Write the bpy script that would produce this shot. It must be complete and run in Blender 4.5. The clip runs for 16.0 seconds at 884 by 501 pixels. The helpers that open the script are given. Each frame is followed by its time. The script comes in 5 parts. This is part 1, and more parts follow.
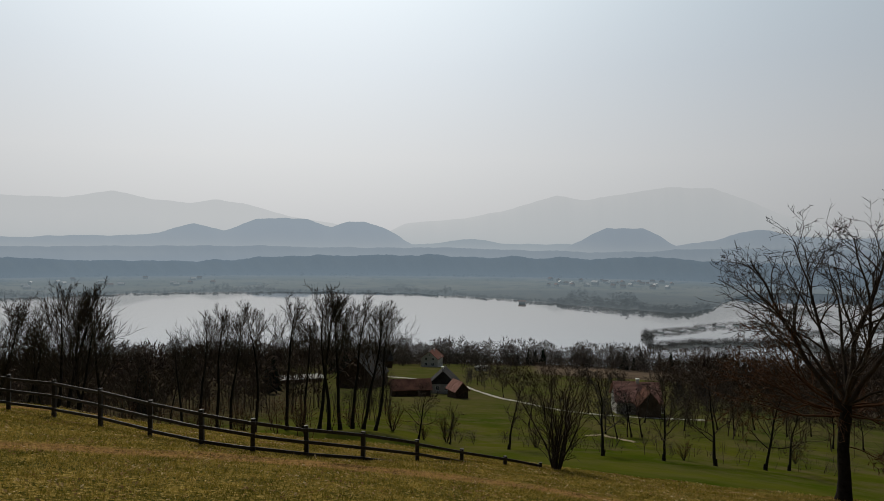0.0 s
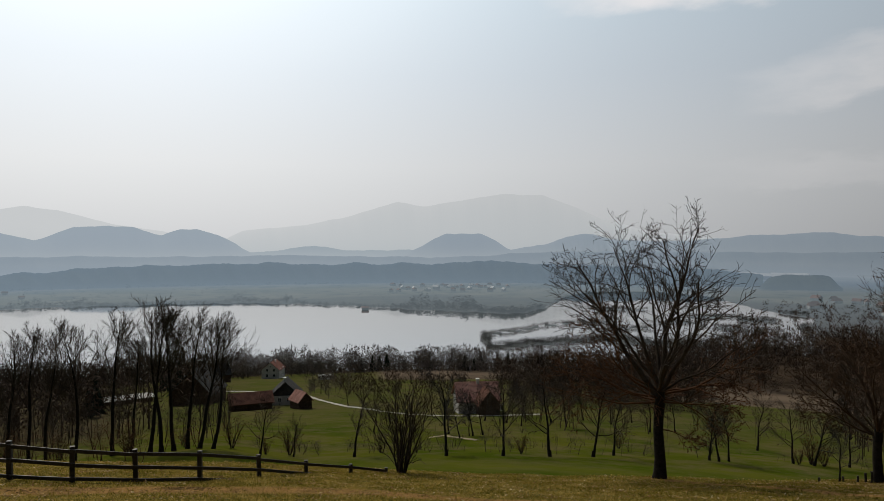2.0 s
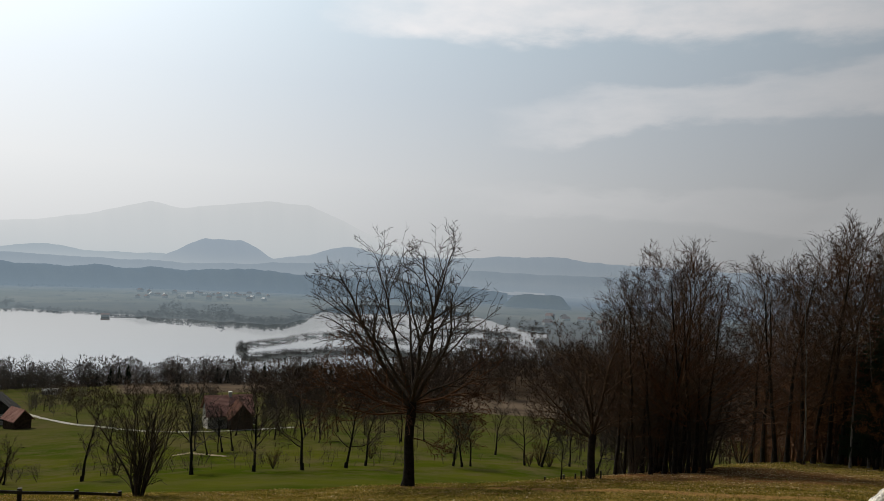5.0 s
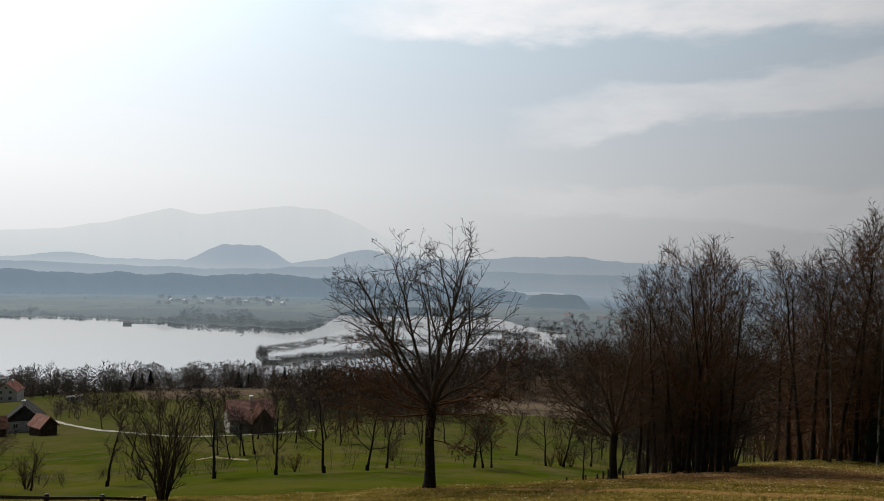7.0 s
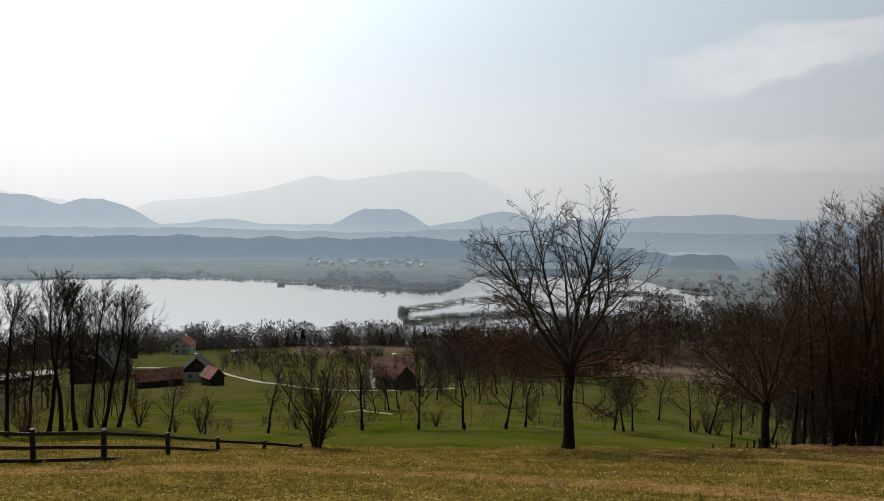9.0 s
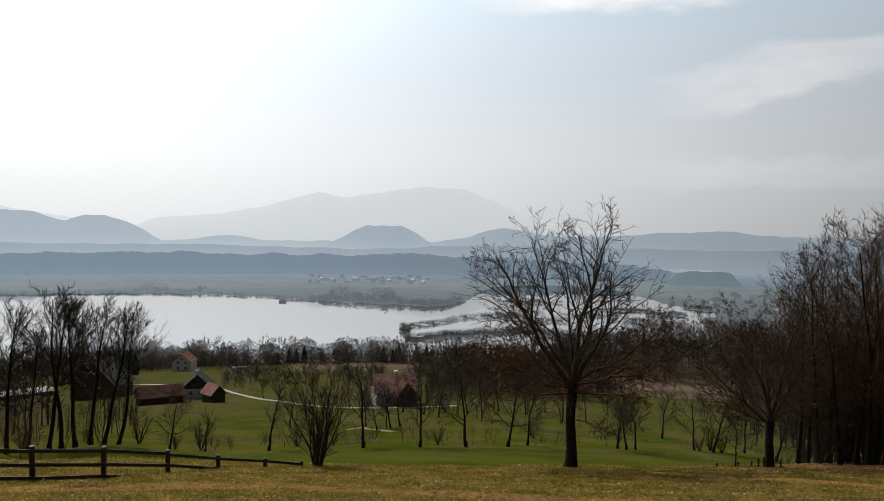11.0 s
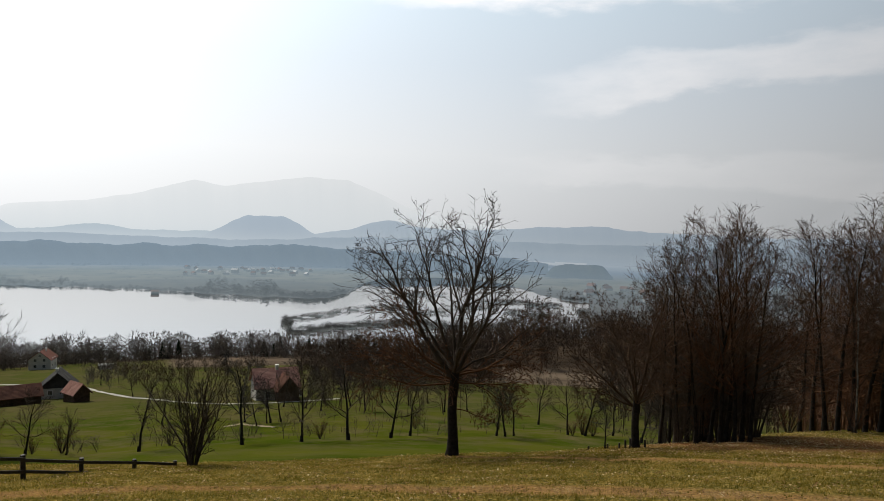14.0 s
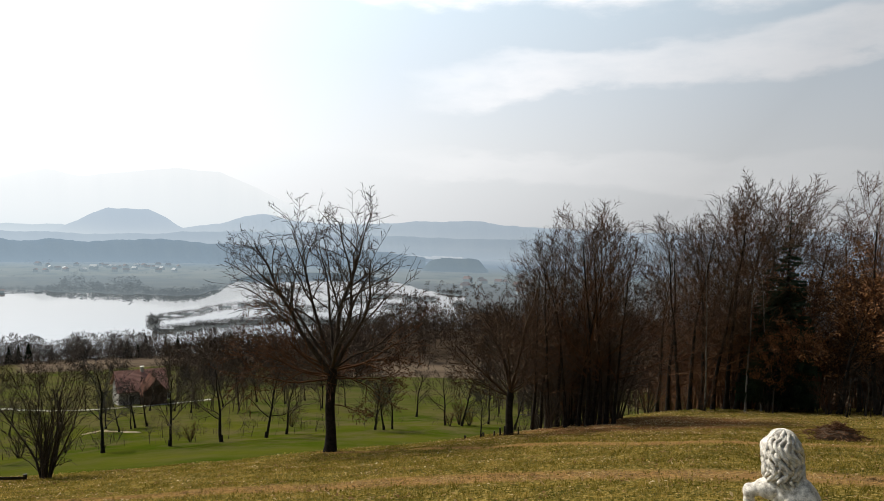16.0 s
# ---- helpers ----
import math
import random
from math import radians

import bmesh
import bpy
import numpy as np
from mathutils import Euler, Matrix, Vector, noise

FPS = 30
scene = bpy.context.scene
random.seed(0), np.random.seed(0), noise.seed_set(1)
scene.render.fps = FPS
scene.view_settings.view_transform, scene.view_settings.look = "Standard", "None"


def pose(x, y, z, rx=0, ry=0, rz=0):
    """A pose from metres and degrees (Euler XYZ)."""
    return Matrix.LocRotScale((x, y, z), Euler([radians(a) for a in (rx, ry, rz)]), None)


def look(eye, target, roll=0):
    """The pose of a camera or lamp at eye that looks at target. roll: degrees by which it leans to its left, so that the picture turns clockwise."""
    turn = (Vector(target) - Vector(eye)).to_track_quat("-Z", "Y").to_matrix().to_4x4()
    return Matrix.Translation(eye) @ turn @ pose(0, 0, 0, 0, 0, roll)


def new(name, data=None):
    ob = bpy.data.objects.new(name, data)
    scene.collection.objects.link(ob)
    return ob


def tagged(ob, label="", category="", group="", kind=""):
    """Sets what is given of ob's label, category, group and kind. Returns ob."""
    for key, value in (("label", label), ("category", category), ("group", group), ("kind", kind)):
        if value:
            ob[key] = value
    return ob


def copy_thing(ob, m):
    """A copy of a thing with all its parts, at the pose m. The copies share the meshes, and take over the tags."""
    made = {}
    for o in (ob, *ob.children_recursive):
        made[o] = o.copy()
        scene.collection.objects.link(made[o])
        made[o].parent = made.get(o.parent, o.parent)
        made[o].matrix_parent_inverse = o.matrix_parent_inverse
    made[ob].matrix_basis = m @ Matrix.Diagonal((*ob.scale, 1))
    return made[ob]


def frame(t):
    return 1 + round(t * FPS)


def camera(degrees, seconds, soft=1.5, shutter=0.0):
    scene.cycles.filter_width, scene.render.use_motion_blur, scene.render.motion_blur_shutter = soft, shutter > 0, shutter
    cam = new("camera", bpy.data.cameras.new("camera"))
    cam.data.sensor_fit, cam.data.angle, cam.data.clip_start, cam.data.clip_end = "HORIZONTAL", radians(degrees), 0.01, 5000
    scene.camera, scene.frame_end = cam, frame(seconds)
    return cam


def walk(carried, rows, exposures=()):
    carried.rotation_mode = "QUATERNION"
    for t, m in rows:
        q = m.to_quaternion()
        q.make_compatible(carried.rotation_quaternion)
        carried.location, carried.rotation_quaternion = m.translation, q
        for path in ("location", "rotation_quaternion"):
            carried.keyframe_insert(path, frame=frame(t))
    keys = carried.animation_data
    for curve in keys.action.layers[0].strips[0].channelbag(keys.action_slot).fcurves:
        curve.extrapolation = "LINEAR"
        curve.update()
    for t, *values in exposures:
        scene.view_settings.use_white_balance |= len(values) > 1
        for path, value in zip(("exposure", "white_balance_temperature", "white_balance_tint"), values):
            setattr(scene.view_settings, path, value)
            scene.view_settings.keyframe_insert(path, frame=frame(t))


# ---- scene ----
# ---------------------------------------------------------------- camera
EYE = 100.0          # the eye above the lake, which lies at z = 0
cam = camera(65.1, 16.0, soft=0.6)
# seconds, degrees turned to the right, looking up, leaning
ROWS = [
    (0, 0.04, -1.20, -0.71), (0.5, 3.52, -1.04, -0.61), (1, 7.07, -1.31, -0.66), (1.5, 10.52, -1.00, -0.66), (2, 13.04, -0.60, 0.02),
    (2.5, 13.87, 0.21, -0.81), (3, 16.99, 0.83, -1.92), (3.5, 20.35, 1.21, -1.51), (4, 21.62, 1.02, -1.56), (4.5, 25.88, 0.67, -2.41),
    (4.7, 29.17, 0.69, -2.86), (5.2, 33.00, 1.00, -2.90), (6, 33.10, 1.70, -2.50), (6.8, 31.22, 1.70, -2.18), (7, 30.92, 0.92, -2.00),
    (7.5, 27.69, -0.67, -1.24), (8, 23.73, -0.59, -0.80), (8.5, 21.93, -1.31, -1.10), (9, 19.79, -2.55, -1.05), (9.2, 19.17, -2.95, -1.01),
    (10.2, 18.70, -2.20, -1.05), (11.5, 20.35, -0.88, -1.20), (12, 21.04, -1.12, -1.27), (12.5, 23.12, -1.09, -1.50), (13, 25.67, -1.23, -1.60),
    (13.5, 27.71, -1.44, -1.71), (14, 29.16, -1.58, -1.85), (14.5, 31.14, -1.90, -1.89), (15, 33.25, -1.92, -1.91), (15.5, 36.23, -1.57, -2.16),
    (16, 39.25, -1.73, -1.93),
]
EXPOSURES = [(0.0, -0.9), (2.0, -0.73), (4.5, -0.62), (7.0, -0.42), (9.0, -0.34), (11.5, -0.37), (13.0, -0.33), (14.5, -0.14), (16.0, 0.1)]
walk(cam, [(t, pose(0, 0, EYE, 0, 0, -turn) @ pose(0, 0, 0, 90 + up, 0, 0) @ pose(0, 0, 0, 0, 0, -lean))
           for t, turn, up, lean in ROWS], EXPOSURES)

# ---------------------------------------------------------------- sky and sun
SUN_AZ, SUN_EL = -14.0, 44.0


def way(az, el=0.0):
    """The direction at az degrees to the right of straight ahead and el degrees up."""
    a, e = radians(az), radians(el)
    return Vector((math.sin(a) * math.cos(e), math.cos(a) * math.cos(e), math.sin(e)))


def at(az, r, z=0.0):
    v = way(az) * r
    return Vector((v.x, v.y, z))


class Nodes:
    """A short hand for node trees."""

    def __init__(self, tree):
        self.tree = tree
        tree.nodes.clear()

    def add(self, kind, ins=(), **props):
        n = self.tree.nodes.new(kind)
        for k, v in props.items():
            setattr(n, k, v)
        for k, v in dict(ins).items():
            self.set(n.inputs[k], v)
        return n

    def set(self, socket, v):
        if isinstance(v, bpy.types.NodeSocket):
            self.tree.links.new(v, socket)
        elif isinstance(v, bpy.types.Node):
            self.tree.links.new(v.outputs[0], socket)
        else:
            socket.default_value = v

    def math(self, op, a, b=0.0, c=0.0, clamp=False):
        return self.add("ShaderNodeMath", {0: a, 1: b, 2: c}, operation=op, use_clamp=clamp).outputs[0]

    def mix(self, fac, a, b, blend="MIX"):
        n = self.add("ShaderNodeMix", {0: fac, 6: a, 7: b}, data_type="RGBA", blend_type=blend)
        return n.outputs[2]

    def ramp(self, fac, stops):
        n = self.add("ShaderNodeValToRGB", {0: fac})
        e = n.color_ramp.elements
        while len(e) < len(stops):
            e.new(0.5)
        for el, (p, c) in zip(e, stops):
            el.position = p
            el.color = (*c, 1) if len(c) == 3 else c
        return n.outputs[0]

    def noise(self, vec, scale, detail=5.0, rough=0.55, out=0):
        return self.add("ShaderNodeTexNoise", {"Vector": vec, "Scale": scale, "Detail": detail, "Roughness": rough}).outputs[out]

    def span(self, v, a, b, c=0.0, d=1.0):
        return self.add("ShaderNodeMapRange", {0: v, 1: a, 2: b, 3: c, 4: d}).outputs[0]


world = bpy.data.worlds.new("sky")
scene.world = world
world.use_nodes = True
w = Nodes(world.node_tree)
ray = w.add("ShaderNodeTexCoord").outputs["Generated"]
nishita = w.add("ShaderNodeTexSky", sky_type="NISHITA", sun_disc=False, sun_elevation=radians(SUN_EL),
                sun_rotation=radians(SUN_AZ), dust_density=4.0, air_density=1.0).outputs[0]
xyz = w.add("ShaderNodeSeparateXYZ", {0: ray}).outputs
# milky spring haze: nearly white at the horizon, pale blue higher up, bright towards the sun and deeper away from it
haze_sky = w.ramp(w.math("DIVIDE", w.math("ARCSINE", xyz[2]), 1.5708), [(0.0, (0.83, 0.85, 0.875)), (0.07, (0.85, 0.875, 0.90)), (0.15, (0.70, 0.782, 0.86)),
                                              (0.25, (0.60, 0.74, 0.845)), (0.37, (0.30, 0.38, 0.47)), (0.6, (0.15, 0.20, 0.27)), (1.0, (0.10, 0.14, 0.20))])
sun_dot = w.add("ShaderNodeVectorMath", {0: ray, 1: way(SUN_AZ, SUN_EL)}, operation="DOT_PRODUCT").outputs[1]
away = w.add("ShaderNodeMapRange", {0: sun_dot, 1: -0.35, 2: 0.25, 3: 0.14, 4: 0.6}, interpolation_type="SMOOTHSTEP").outputs[0]
away = w.math("ADD", away, w.span(sun_dot, 0.25, 0.85, 0.0, 0.8))
haze_sky = w.mix(1.0, haze_sky, away, "MULTIPLY")
glow = w.math("POWER", w.math("MAXIMUM", sun_dot, 0.0), 9.0)
bright = w.mix(1.0, haze_sky, w.mix(glow, (0, 0, 0, 1), (1.85, 1.83, 1.78, 1)), "ADD")
# thin drawn-out cloud sheets, one above the other
azim = w.math("DIVIDE", w.math("ARCTAN2", xyz[0], xyz[1]), 0.0174533)
elev = w.math("DIVIDE", w.math("ARCSINE", xyz[2]), 0.0174533)
sheet = w.add("ShaderNodeCombineXYZ", {0: w.math("MULTIPLY", azim, 0.055), 1: w.math("MULTIPLY", elev, 0.16), 2: 0.0}).outputs[0]
ragged, wisp = w.noise(sheet, 1.0, 3.0), w.noise(sheet, 2.6, 7.0, 0.6)


def cloud_sheet(el, rise, thick, az0, az1, strength):
    """A soft sheet along el degrees up, from az0 to az1, with wispy edges."""
    mid = w.math("ADD", el, w.math("MULTIPLY", w.math("SUBTRACT", azim, az0), rise))
    off = w.math("ADD", w.math("SUBTRACT", elev, mid), w.math("MULTIPLY", w.math("SUBTRACT", ragged, 0.5), 5.0))
    off = w.math("ADD", off, w.math("MULTIPLY", w.math("SUBTRACT", wisp, 0.5), 3.0))
    body = w.add("ShaderNodeMapRange", {0: w.math("ABSOLUTE", off), 1: thick, 2: thick * 0.5, 3: 0.0, 4: strength}, interpolation_type="SMOOTHSTEP").outputs[0]
    ends = w.math("MULTIPLY", w.span(w.math("ADD", azim, w.math("MULTIPLY", wisp, 6.0)), az0, az0 + 9.0), w.span(azim, az1, az1 + 30.0, 1.0, 0.0))
    return w.math("MULTIPLY", body, ends)


cloud = w.math("MAXIMUM", cloud_sheet(11.6, 0.09, 2.1, 38.5, 120.0, 0.7), cloud_sheet(20.9, -0.03, 3.2, 24.0, 60.0, 0.95))
cloud = w.math("MAXIMUM", cloud, cloud_sheet(5.0, 0.0, 1.8, 36.0, 62.0, 0.4))
cloud = w.math("MAXIMUM", cloud, cloud_sheet(32.0, 0.0, 5.0, -60.0, 90.0, 0.5))
cloudy = w.mix(w.math("MULTIPLY", cloud, w.span(wisp, 0.25, 0.6, 0.5, 1.0)), bright, w.mix(1.0, (1.10, 1.09, 1.10, 1), away, "MULTIPLY"))
sky = w.mix(0.93, w.mix(1.0, nishita, (0.10, 0.10, 0.10, 1), "MULTIPLY"), cloudy)
w.add("ShaderNodeOutputWorld", {0: w.add("ShaderNodeBackground", {0: sky, 1: 1.0})})

sun = new("sun", bpy.data.lights.new("sun", "SUN"))
sun.data.energy, sun.data.angle, sun.data.color = 4.2, radians(1.2), (1.0, 0.91, 0.76)
sun.matrix_world = look(way(SUN_AZ, SUN_EL) * 300 + Vector((0, 0, EYE)), (0, 0, EYE))


# ---------------------------------------------------------------- materials
def material(name):
    m = bpy.data.materials.new(name)
    m.use_nodes = True
    return m, Nodes(m.node_tree)


def finish(n, shader):
    n.add("ShaderNodeOutputMaterial", {0: shader})


def rough_mat(name, dark, light, scale, rough=0.85, bump=0.3, depth=0.02, fine=6.0, metal=0.0, spec=0.06, coord="Object", vary=0.0):
    """A weathered surface: two colours in coarse and fine noise, with a fine relief."""
    m, n = material(name)
    tc = n.add("ShaderNodeTexCoord").outputs[coord]
    big, small = n.noise(tc, scale), n.noise(tc, scale * fine, 4.0, 0.6)
    fac = n.math("ADD", n.math("MULTIPLY", big, 0.6), n.math("MULTIPLY", small, 0.4))
    col = n.mix(n.span(fac, 0.35, 0.65), (*dark, 1), (*light, 1))
    if vary:
        rnd = n.add("ShaderNodeObjectInfo").outputs["Random"]
        col = n.mix(1.0, col, n.ramp(rnd, [(0.0, (1 - vary,) * 3), (1.0, (1 + vary,) * 3)]), "MULTIPLY")
    b = n.add("ShaderNodeBump", {"Strength": bump, "Distance": depth, "Height": fac}).outputs[0]
    s = n.add("ShaderNodeBsdfPrincipled", {"Base Color": col, "Roughness": rough, "Metallic": metal, "Specular IOR Level": spec, "Normal": b})
    finish(n, s)
    return m


# emission colours of the painted haze by distance, and of its low mist
HAZE_GLOW = [(0.2, (0.31, 0.37, 0.405)), (0.30, (0.29, 0.365, 0.415)), (0.36, (0.30, 0.40, 0.51)), (0.58, (0.475, 0.56, 0.65)), (0.66, (0.47, 0.56, 0.61)), (0.86, (0.80, 0.825, 0.84))]
MIST_GLOW = (0.64, 0.70, 0.735, 1)


def painted_haze(n, shader, thick=1.0):
    """Haze painted as glow: what lies beyond the lake is distance, and emission veils it the more the farther and lower
    it lies.
    """
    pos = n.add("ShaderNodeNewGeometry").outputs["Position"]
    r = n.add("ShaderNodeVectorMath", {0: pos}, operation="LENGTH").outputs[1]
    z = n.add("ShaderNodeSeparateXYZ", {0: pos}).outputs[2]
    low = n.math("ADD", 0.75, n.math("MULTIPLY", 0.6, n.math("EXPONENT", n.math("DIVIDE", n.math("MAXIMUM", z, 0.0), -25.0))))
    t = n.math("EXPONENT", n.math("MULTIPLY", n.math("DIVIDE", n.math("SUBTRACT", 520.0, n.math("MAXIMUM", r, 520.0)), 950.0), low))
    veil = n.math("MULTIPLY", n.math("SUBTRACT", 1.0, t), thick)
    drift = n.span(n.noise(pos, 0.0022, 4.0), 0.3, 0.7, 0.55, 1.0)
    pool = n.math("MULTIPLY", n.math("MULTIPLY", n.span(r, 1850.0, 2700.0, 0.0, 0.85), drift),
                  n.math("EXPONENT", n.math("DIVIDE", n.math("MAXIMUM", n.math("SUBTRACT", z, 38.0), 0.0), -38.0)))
    haze_col = n.mix(pool, n.ramp(n.math("DIVIDE", r, 5000.0), HAZE_GLOW), MIST_GLOW)
    # the painted haze glows more towards the sun
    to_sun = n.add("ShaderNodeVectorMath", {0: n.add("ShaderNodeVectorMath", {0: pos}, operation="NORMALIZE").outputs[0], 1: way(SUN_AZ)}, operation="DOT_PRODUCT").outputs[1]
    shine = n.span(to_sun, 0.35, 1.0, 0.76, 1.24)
    return n.add("ShaderNodeMixShader", {0: n.math("MAXIMUM", veil, pool), 1: shader, 2: n.add("ShaderNodeEmission", {0: haze_col, 1: shine})})


# a far surface: two colours in noise with the haze emission mixed over
def hazed_mat(name, dark, light, scale, thick=1.0):
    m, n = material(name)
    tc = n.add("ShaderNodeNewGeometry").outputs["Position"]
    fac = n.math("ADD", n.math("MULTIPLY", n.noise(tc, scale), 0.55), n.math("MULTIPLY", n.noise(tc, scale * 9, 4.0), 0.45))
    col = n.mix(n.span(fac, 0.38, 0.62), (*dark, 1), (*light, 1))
    finish(n, painted_haze(n, n.add("ShaderNodeBsdfPrincipled", {"Base Color": col, "Roughness": 1.0, "Specular IOR Level": 0.0}), thick=thick))
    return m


BARK = rough_mat("bark", (0.00975, 0.00825, 0.00675), (0.0338, 0.0277, 0.0225), 5.0, 0.95, 0.6, 0.03)
BARK_WARM = rough_mat("warm bark", (0.0225, 0.0142, 0.00975), (0.075, 0.0465, 0.03), 4.0, 0.95, 0.5, 0.02)
TWIG = rough_mat("twigs", (0.027, 0.021, 0.0165), (0.081, 0.0622, 0.0465), 1.2, 0.9, 0.2, 0.01)
TWIG_WARM = rough_mat("reddish twigs", (0.0408, 0.02, 0.0109), (0.126, 0.0613, 0.0305), 0.6, 0.9, 0.2, 0.01)
TWIG_GROVE = rough_mat("grey-brown grove twigs", (0.033, 0.021, 0.0138), (0.0988, 0.0619, 0.0382), 0.5, 0.9, 0.2, 0.01)
BIRCH = rough_mat("pale birch bark", (0.04, 0.036, 0.032), (0.24, 0.22, 0.19), 2.2, 0.8, 0.3, 0.01)
TWIG_GREY = rough_mat("grey twigs", (0.0225, 0.0203, 0.0195), (0.0638, 0.0562, 0.0525), 0.4, 0.9, 0.2, 0.01)
DRY_LEAF = rough_mat("withered leaves", (0.088, 0.041, 0.018), (0.255, 0.12, 0.05), 0.9, 0.8, 0.2, 0.01)
NEEDLE = rough_mat("fir needles", (0.012, 0.02, 0.012), (0.04, 0.055, 0.03), 1.5, 0.85, 0.3, 0.02)


# ---------------------------------------------------------------- the lie of the land
FALL = 22.0          # the lawn falls towards this side
SLOPE = 0.276        # of the lawn
TURN_AZ = [-180, 6, 16, 27, 52, 60, 66, 72, 90, 180]   # the way of the steepest fall, round the eye
TURN_TO = [22, 22, 19, 15, 14.5, 15.5, 18, 20.5, 22, 22]
TRACK_AZ = [-42, -32, -20, -8, 8, 16, 22, 30, 43, 59, 72, 84]   # two worn tracks across the lawn
TRACK_R = [16.0, 16.3, 16.9, 17.6, 18.0, 17.5, 16.6, 15.0, 14.2, 13.2, 13.9, 14.6]
UPPER_R = [30, 30, 30, 30, 30, 30, 30, 27.2, 22.4, 20.3, 21.1, 22.5]
FAR_R = [0, 40, 60, 80, 110, 150, 190, 250, 300, 370, 450, 490, 520, 545, 6000]
FAR_DROP = [6, 14, 19.3, 24.2, 30.5, 37.5, 43.9, 53.5, 60.5, 70.5, 83, 89, 97, 104, 104]
SHORE_AZ = [-60, -32, -24, -17.5, -11, -3, 4, 9, 13, 17, 20, 21.5, 23, 25, 30, 34, 36, 38, 40, 60]
SHORE_R = [1150, 1190, 1225, 1225, 1215, 1190, 1120, 1060, 1010, 985, 985, 1080, 1280, 1440, 1480, 1380, 1240, 1110, 1050, 1000]
SPITS = [([16.1, 17, 19.3, 21.2, 24, 27], [758, 764, 792, 842, 886, 900], 10), ([16.5, 17.5, 20, 24, 28.5], [656, 668, 694, 726, 756], 20)]


def smooth(a, b, v):
    t = np.clip((np.asarray(v, float) - a) / (b - a), 0, 1)
    return t * t * (3 - 2 * t)


def wob(v, seed):
    """A smooth wavering in -1 to 1 along v."""
    return (np.sin(v * 1.0 + seed) + 0.6 * np.sin(v * 2.3 + seed * 1.7) + 0.4 * np.sin(v * 5.1 + seed * 2.9)) / 2


def land(x, y):
    """The ground's height; x and y are numbers or arrays."""
    x, y = np.asarray(x, float), np.asarray(y, float)
    r = np.hypot(x, y)
    az = np.degrees(np.arctan2(x, y))
    d = x * math.sin(radians(FALL)) + y * math.cos(radians(FALL))
    brink = 27.3 + 9.0 * smooth(46, 60, az) - 8.0 * smooth(4, -26, az)
    steep = r * np.cos(np.radians(az - np.interp(az, TURN_AZ, TURN_TO)))
    plane = 1.65 + SLOPE * np.maximum(steep, -20.0)
    over = smooth(0.0, 18.0, d - brink)
    z = EYE - (plane + (np.interp(r, FAR_R, FAR_DROP) - plane) * over)
    near = smooth(6, 30, r)
    z = z + near * (0.05 * wob(x * 0.9 + y * 0.3, 1.0) + 0.07 * wob(y * 0.55 - x * 0.2, 2.0)) * (1 - smooth(200, 400, r))
    z = z + 0.9 * smooth(45, 120, r) * wob(x * 0.028, 3.0) * wob(y * 0.031, 4.0) * (1 - smooth(420, 500, r))
    # a bank below the fence
    z = z + 2.1 * smooth(3, -7, az) * smooth(42, 68, r) * (1 - smooth(105, 170, r))
    # wooded rise behind the meadow on the far side of the valley
    z = z + 17 * smooth(26, 40, az) * smooth(285, 400, r) * (1 - smooth(430, 560, r)) * (1 - smooth(55, 75, az))
    # the far shore with its low plain
    edge = np.interp(az, SHORE_AZ, SHORE_R) + 14 * wob(az * 1.7, 5.0) + 7 * wob(az * 6.0, 1.3)
    z = np.where(r > 800, np.maximum(z, -4 + 5.2 * smooth(edge - 30, edge + 30, r) + (r - edge) * 0.006 * (r > edge)), z)
    # wooded spits and reed islands
    for a, s, wide, deep in ((16.7, 725, 0.5, 40), (28.5, 840, 2.2, 12), (31.5, 915, 2.6, 14), (36.2, 880, 2.0, 16), (31, 730, 4.5, 24), (34.5, 1010, 2.6, 18), (27, 1080, 3.0, 14), (37.5, 980, 1.6, 30)):
        u = ((az - a) / wide) ** 2 + ((r - s - 10 * wob(az, a)) / deep) ** 2
        z = np.where(r > 560, np.maximum(z, -4 + 5.0 * smooth(1.3, 0.75, u)), z)
    for line_az, line_r, deep in SPITS:
        inside = smooth(line_az[0] - 0.15, line_az[0] + 0.25, az) * smooth(line_az[-1] + 0.5, line_az[-1] - 0.5, az)
        u = np.abs(r - np.interp(az, line_az, line_r) - 4 * wob(az * 2.2, deep)) / deep
        z = np.where(r > 560, np.maximum(z, -4 + 5.0 * smooth(1.25, 0.8, u) * inside), z)
    # beyond az 40 the shore comes near
    z = np.where(r > 520, np.maximum(z, -4 + 6.0 * smooth(39.0, 42.5, az + 1.2 * wob(r * 0.02, 2)) + 0 * r), z)
    return z


def ground(az, r):
    v = at(az, r)
    return Vector((v.x, v.y, float(land(v.x, v.y))))


def link_mesh(name, verts, faces, mat, smooth_faces=True):
    me = bpy.data.meshes.new(name)
    me.from_pydata(verts, [], faces)
    me.materials.append(mat)
    if smooth_faces:
        me.polygons.foreach_set("use_smooth", [True] * len(me.polygons))
    return new(name, me)


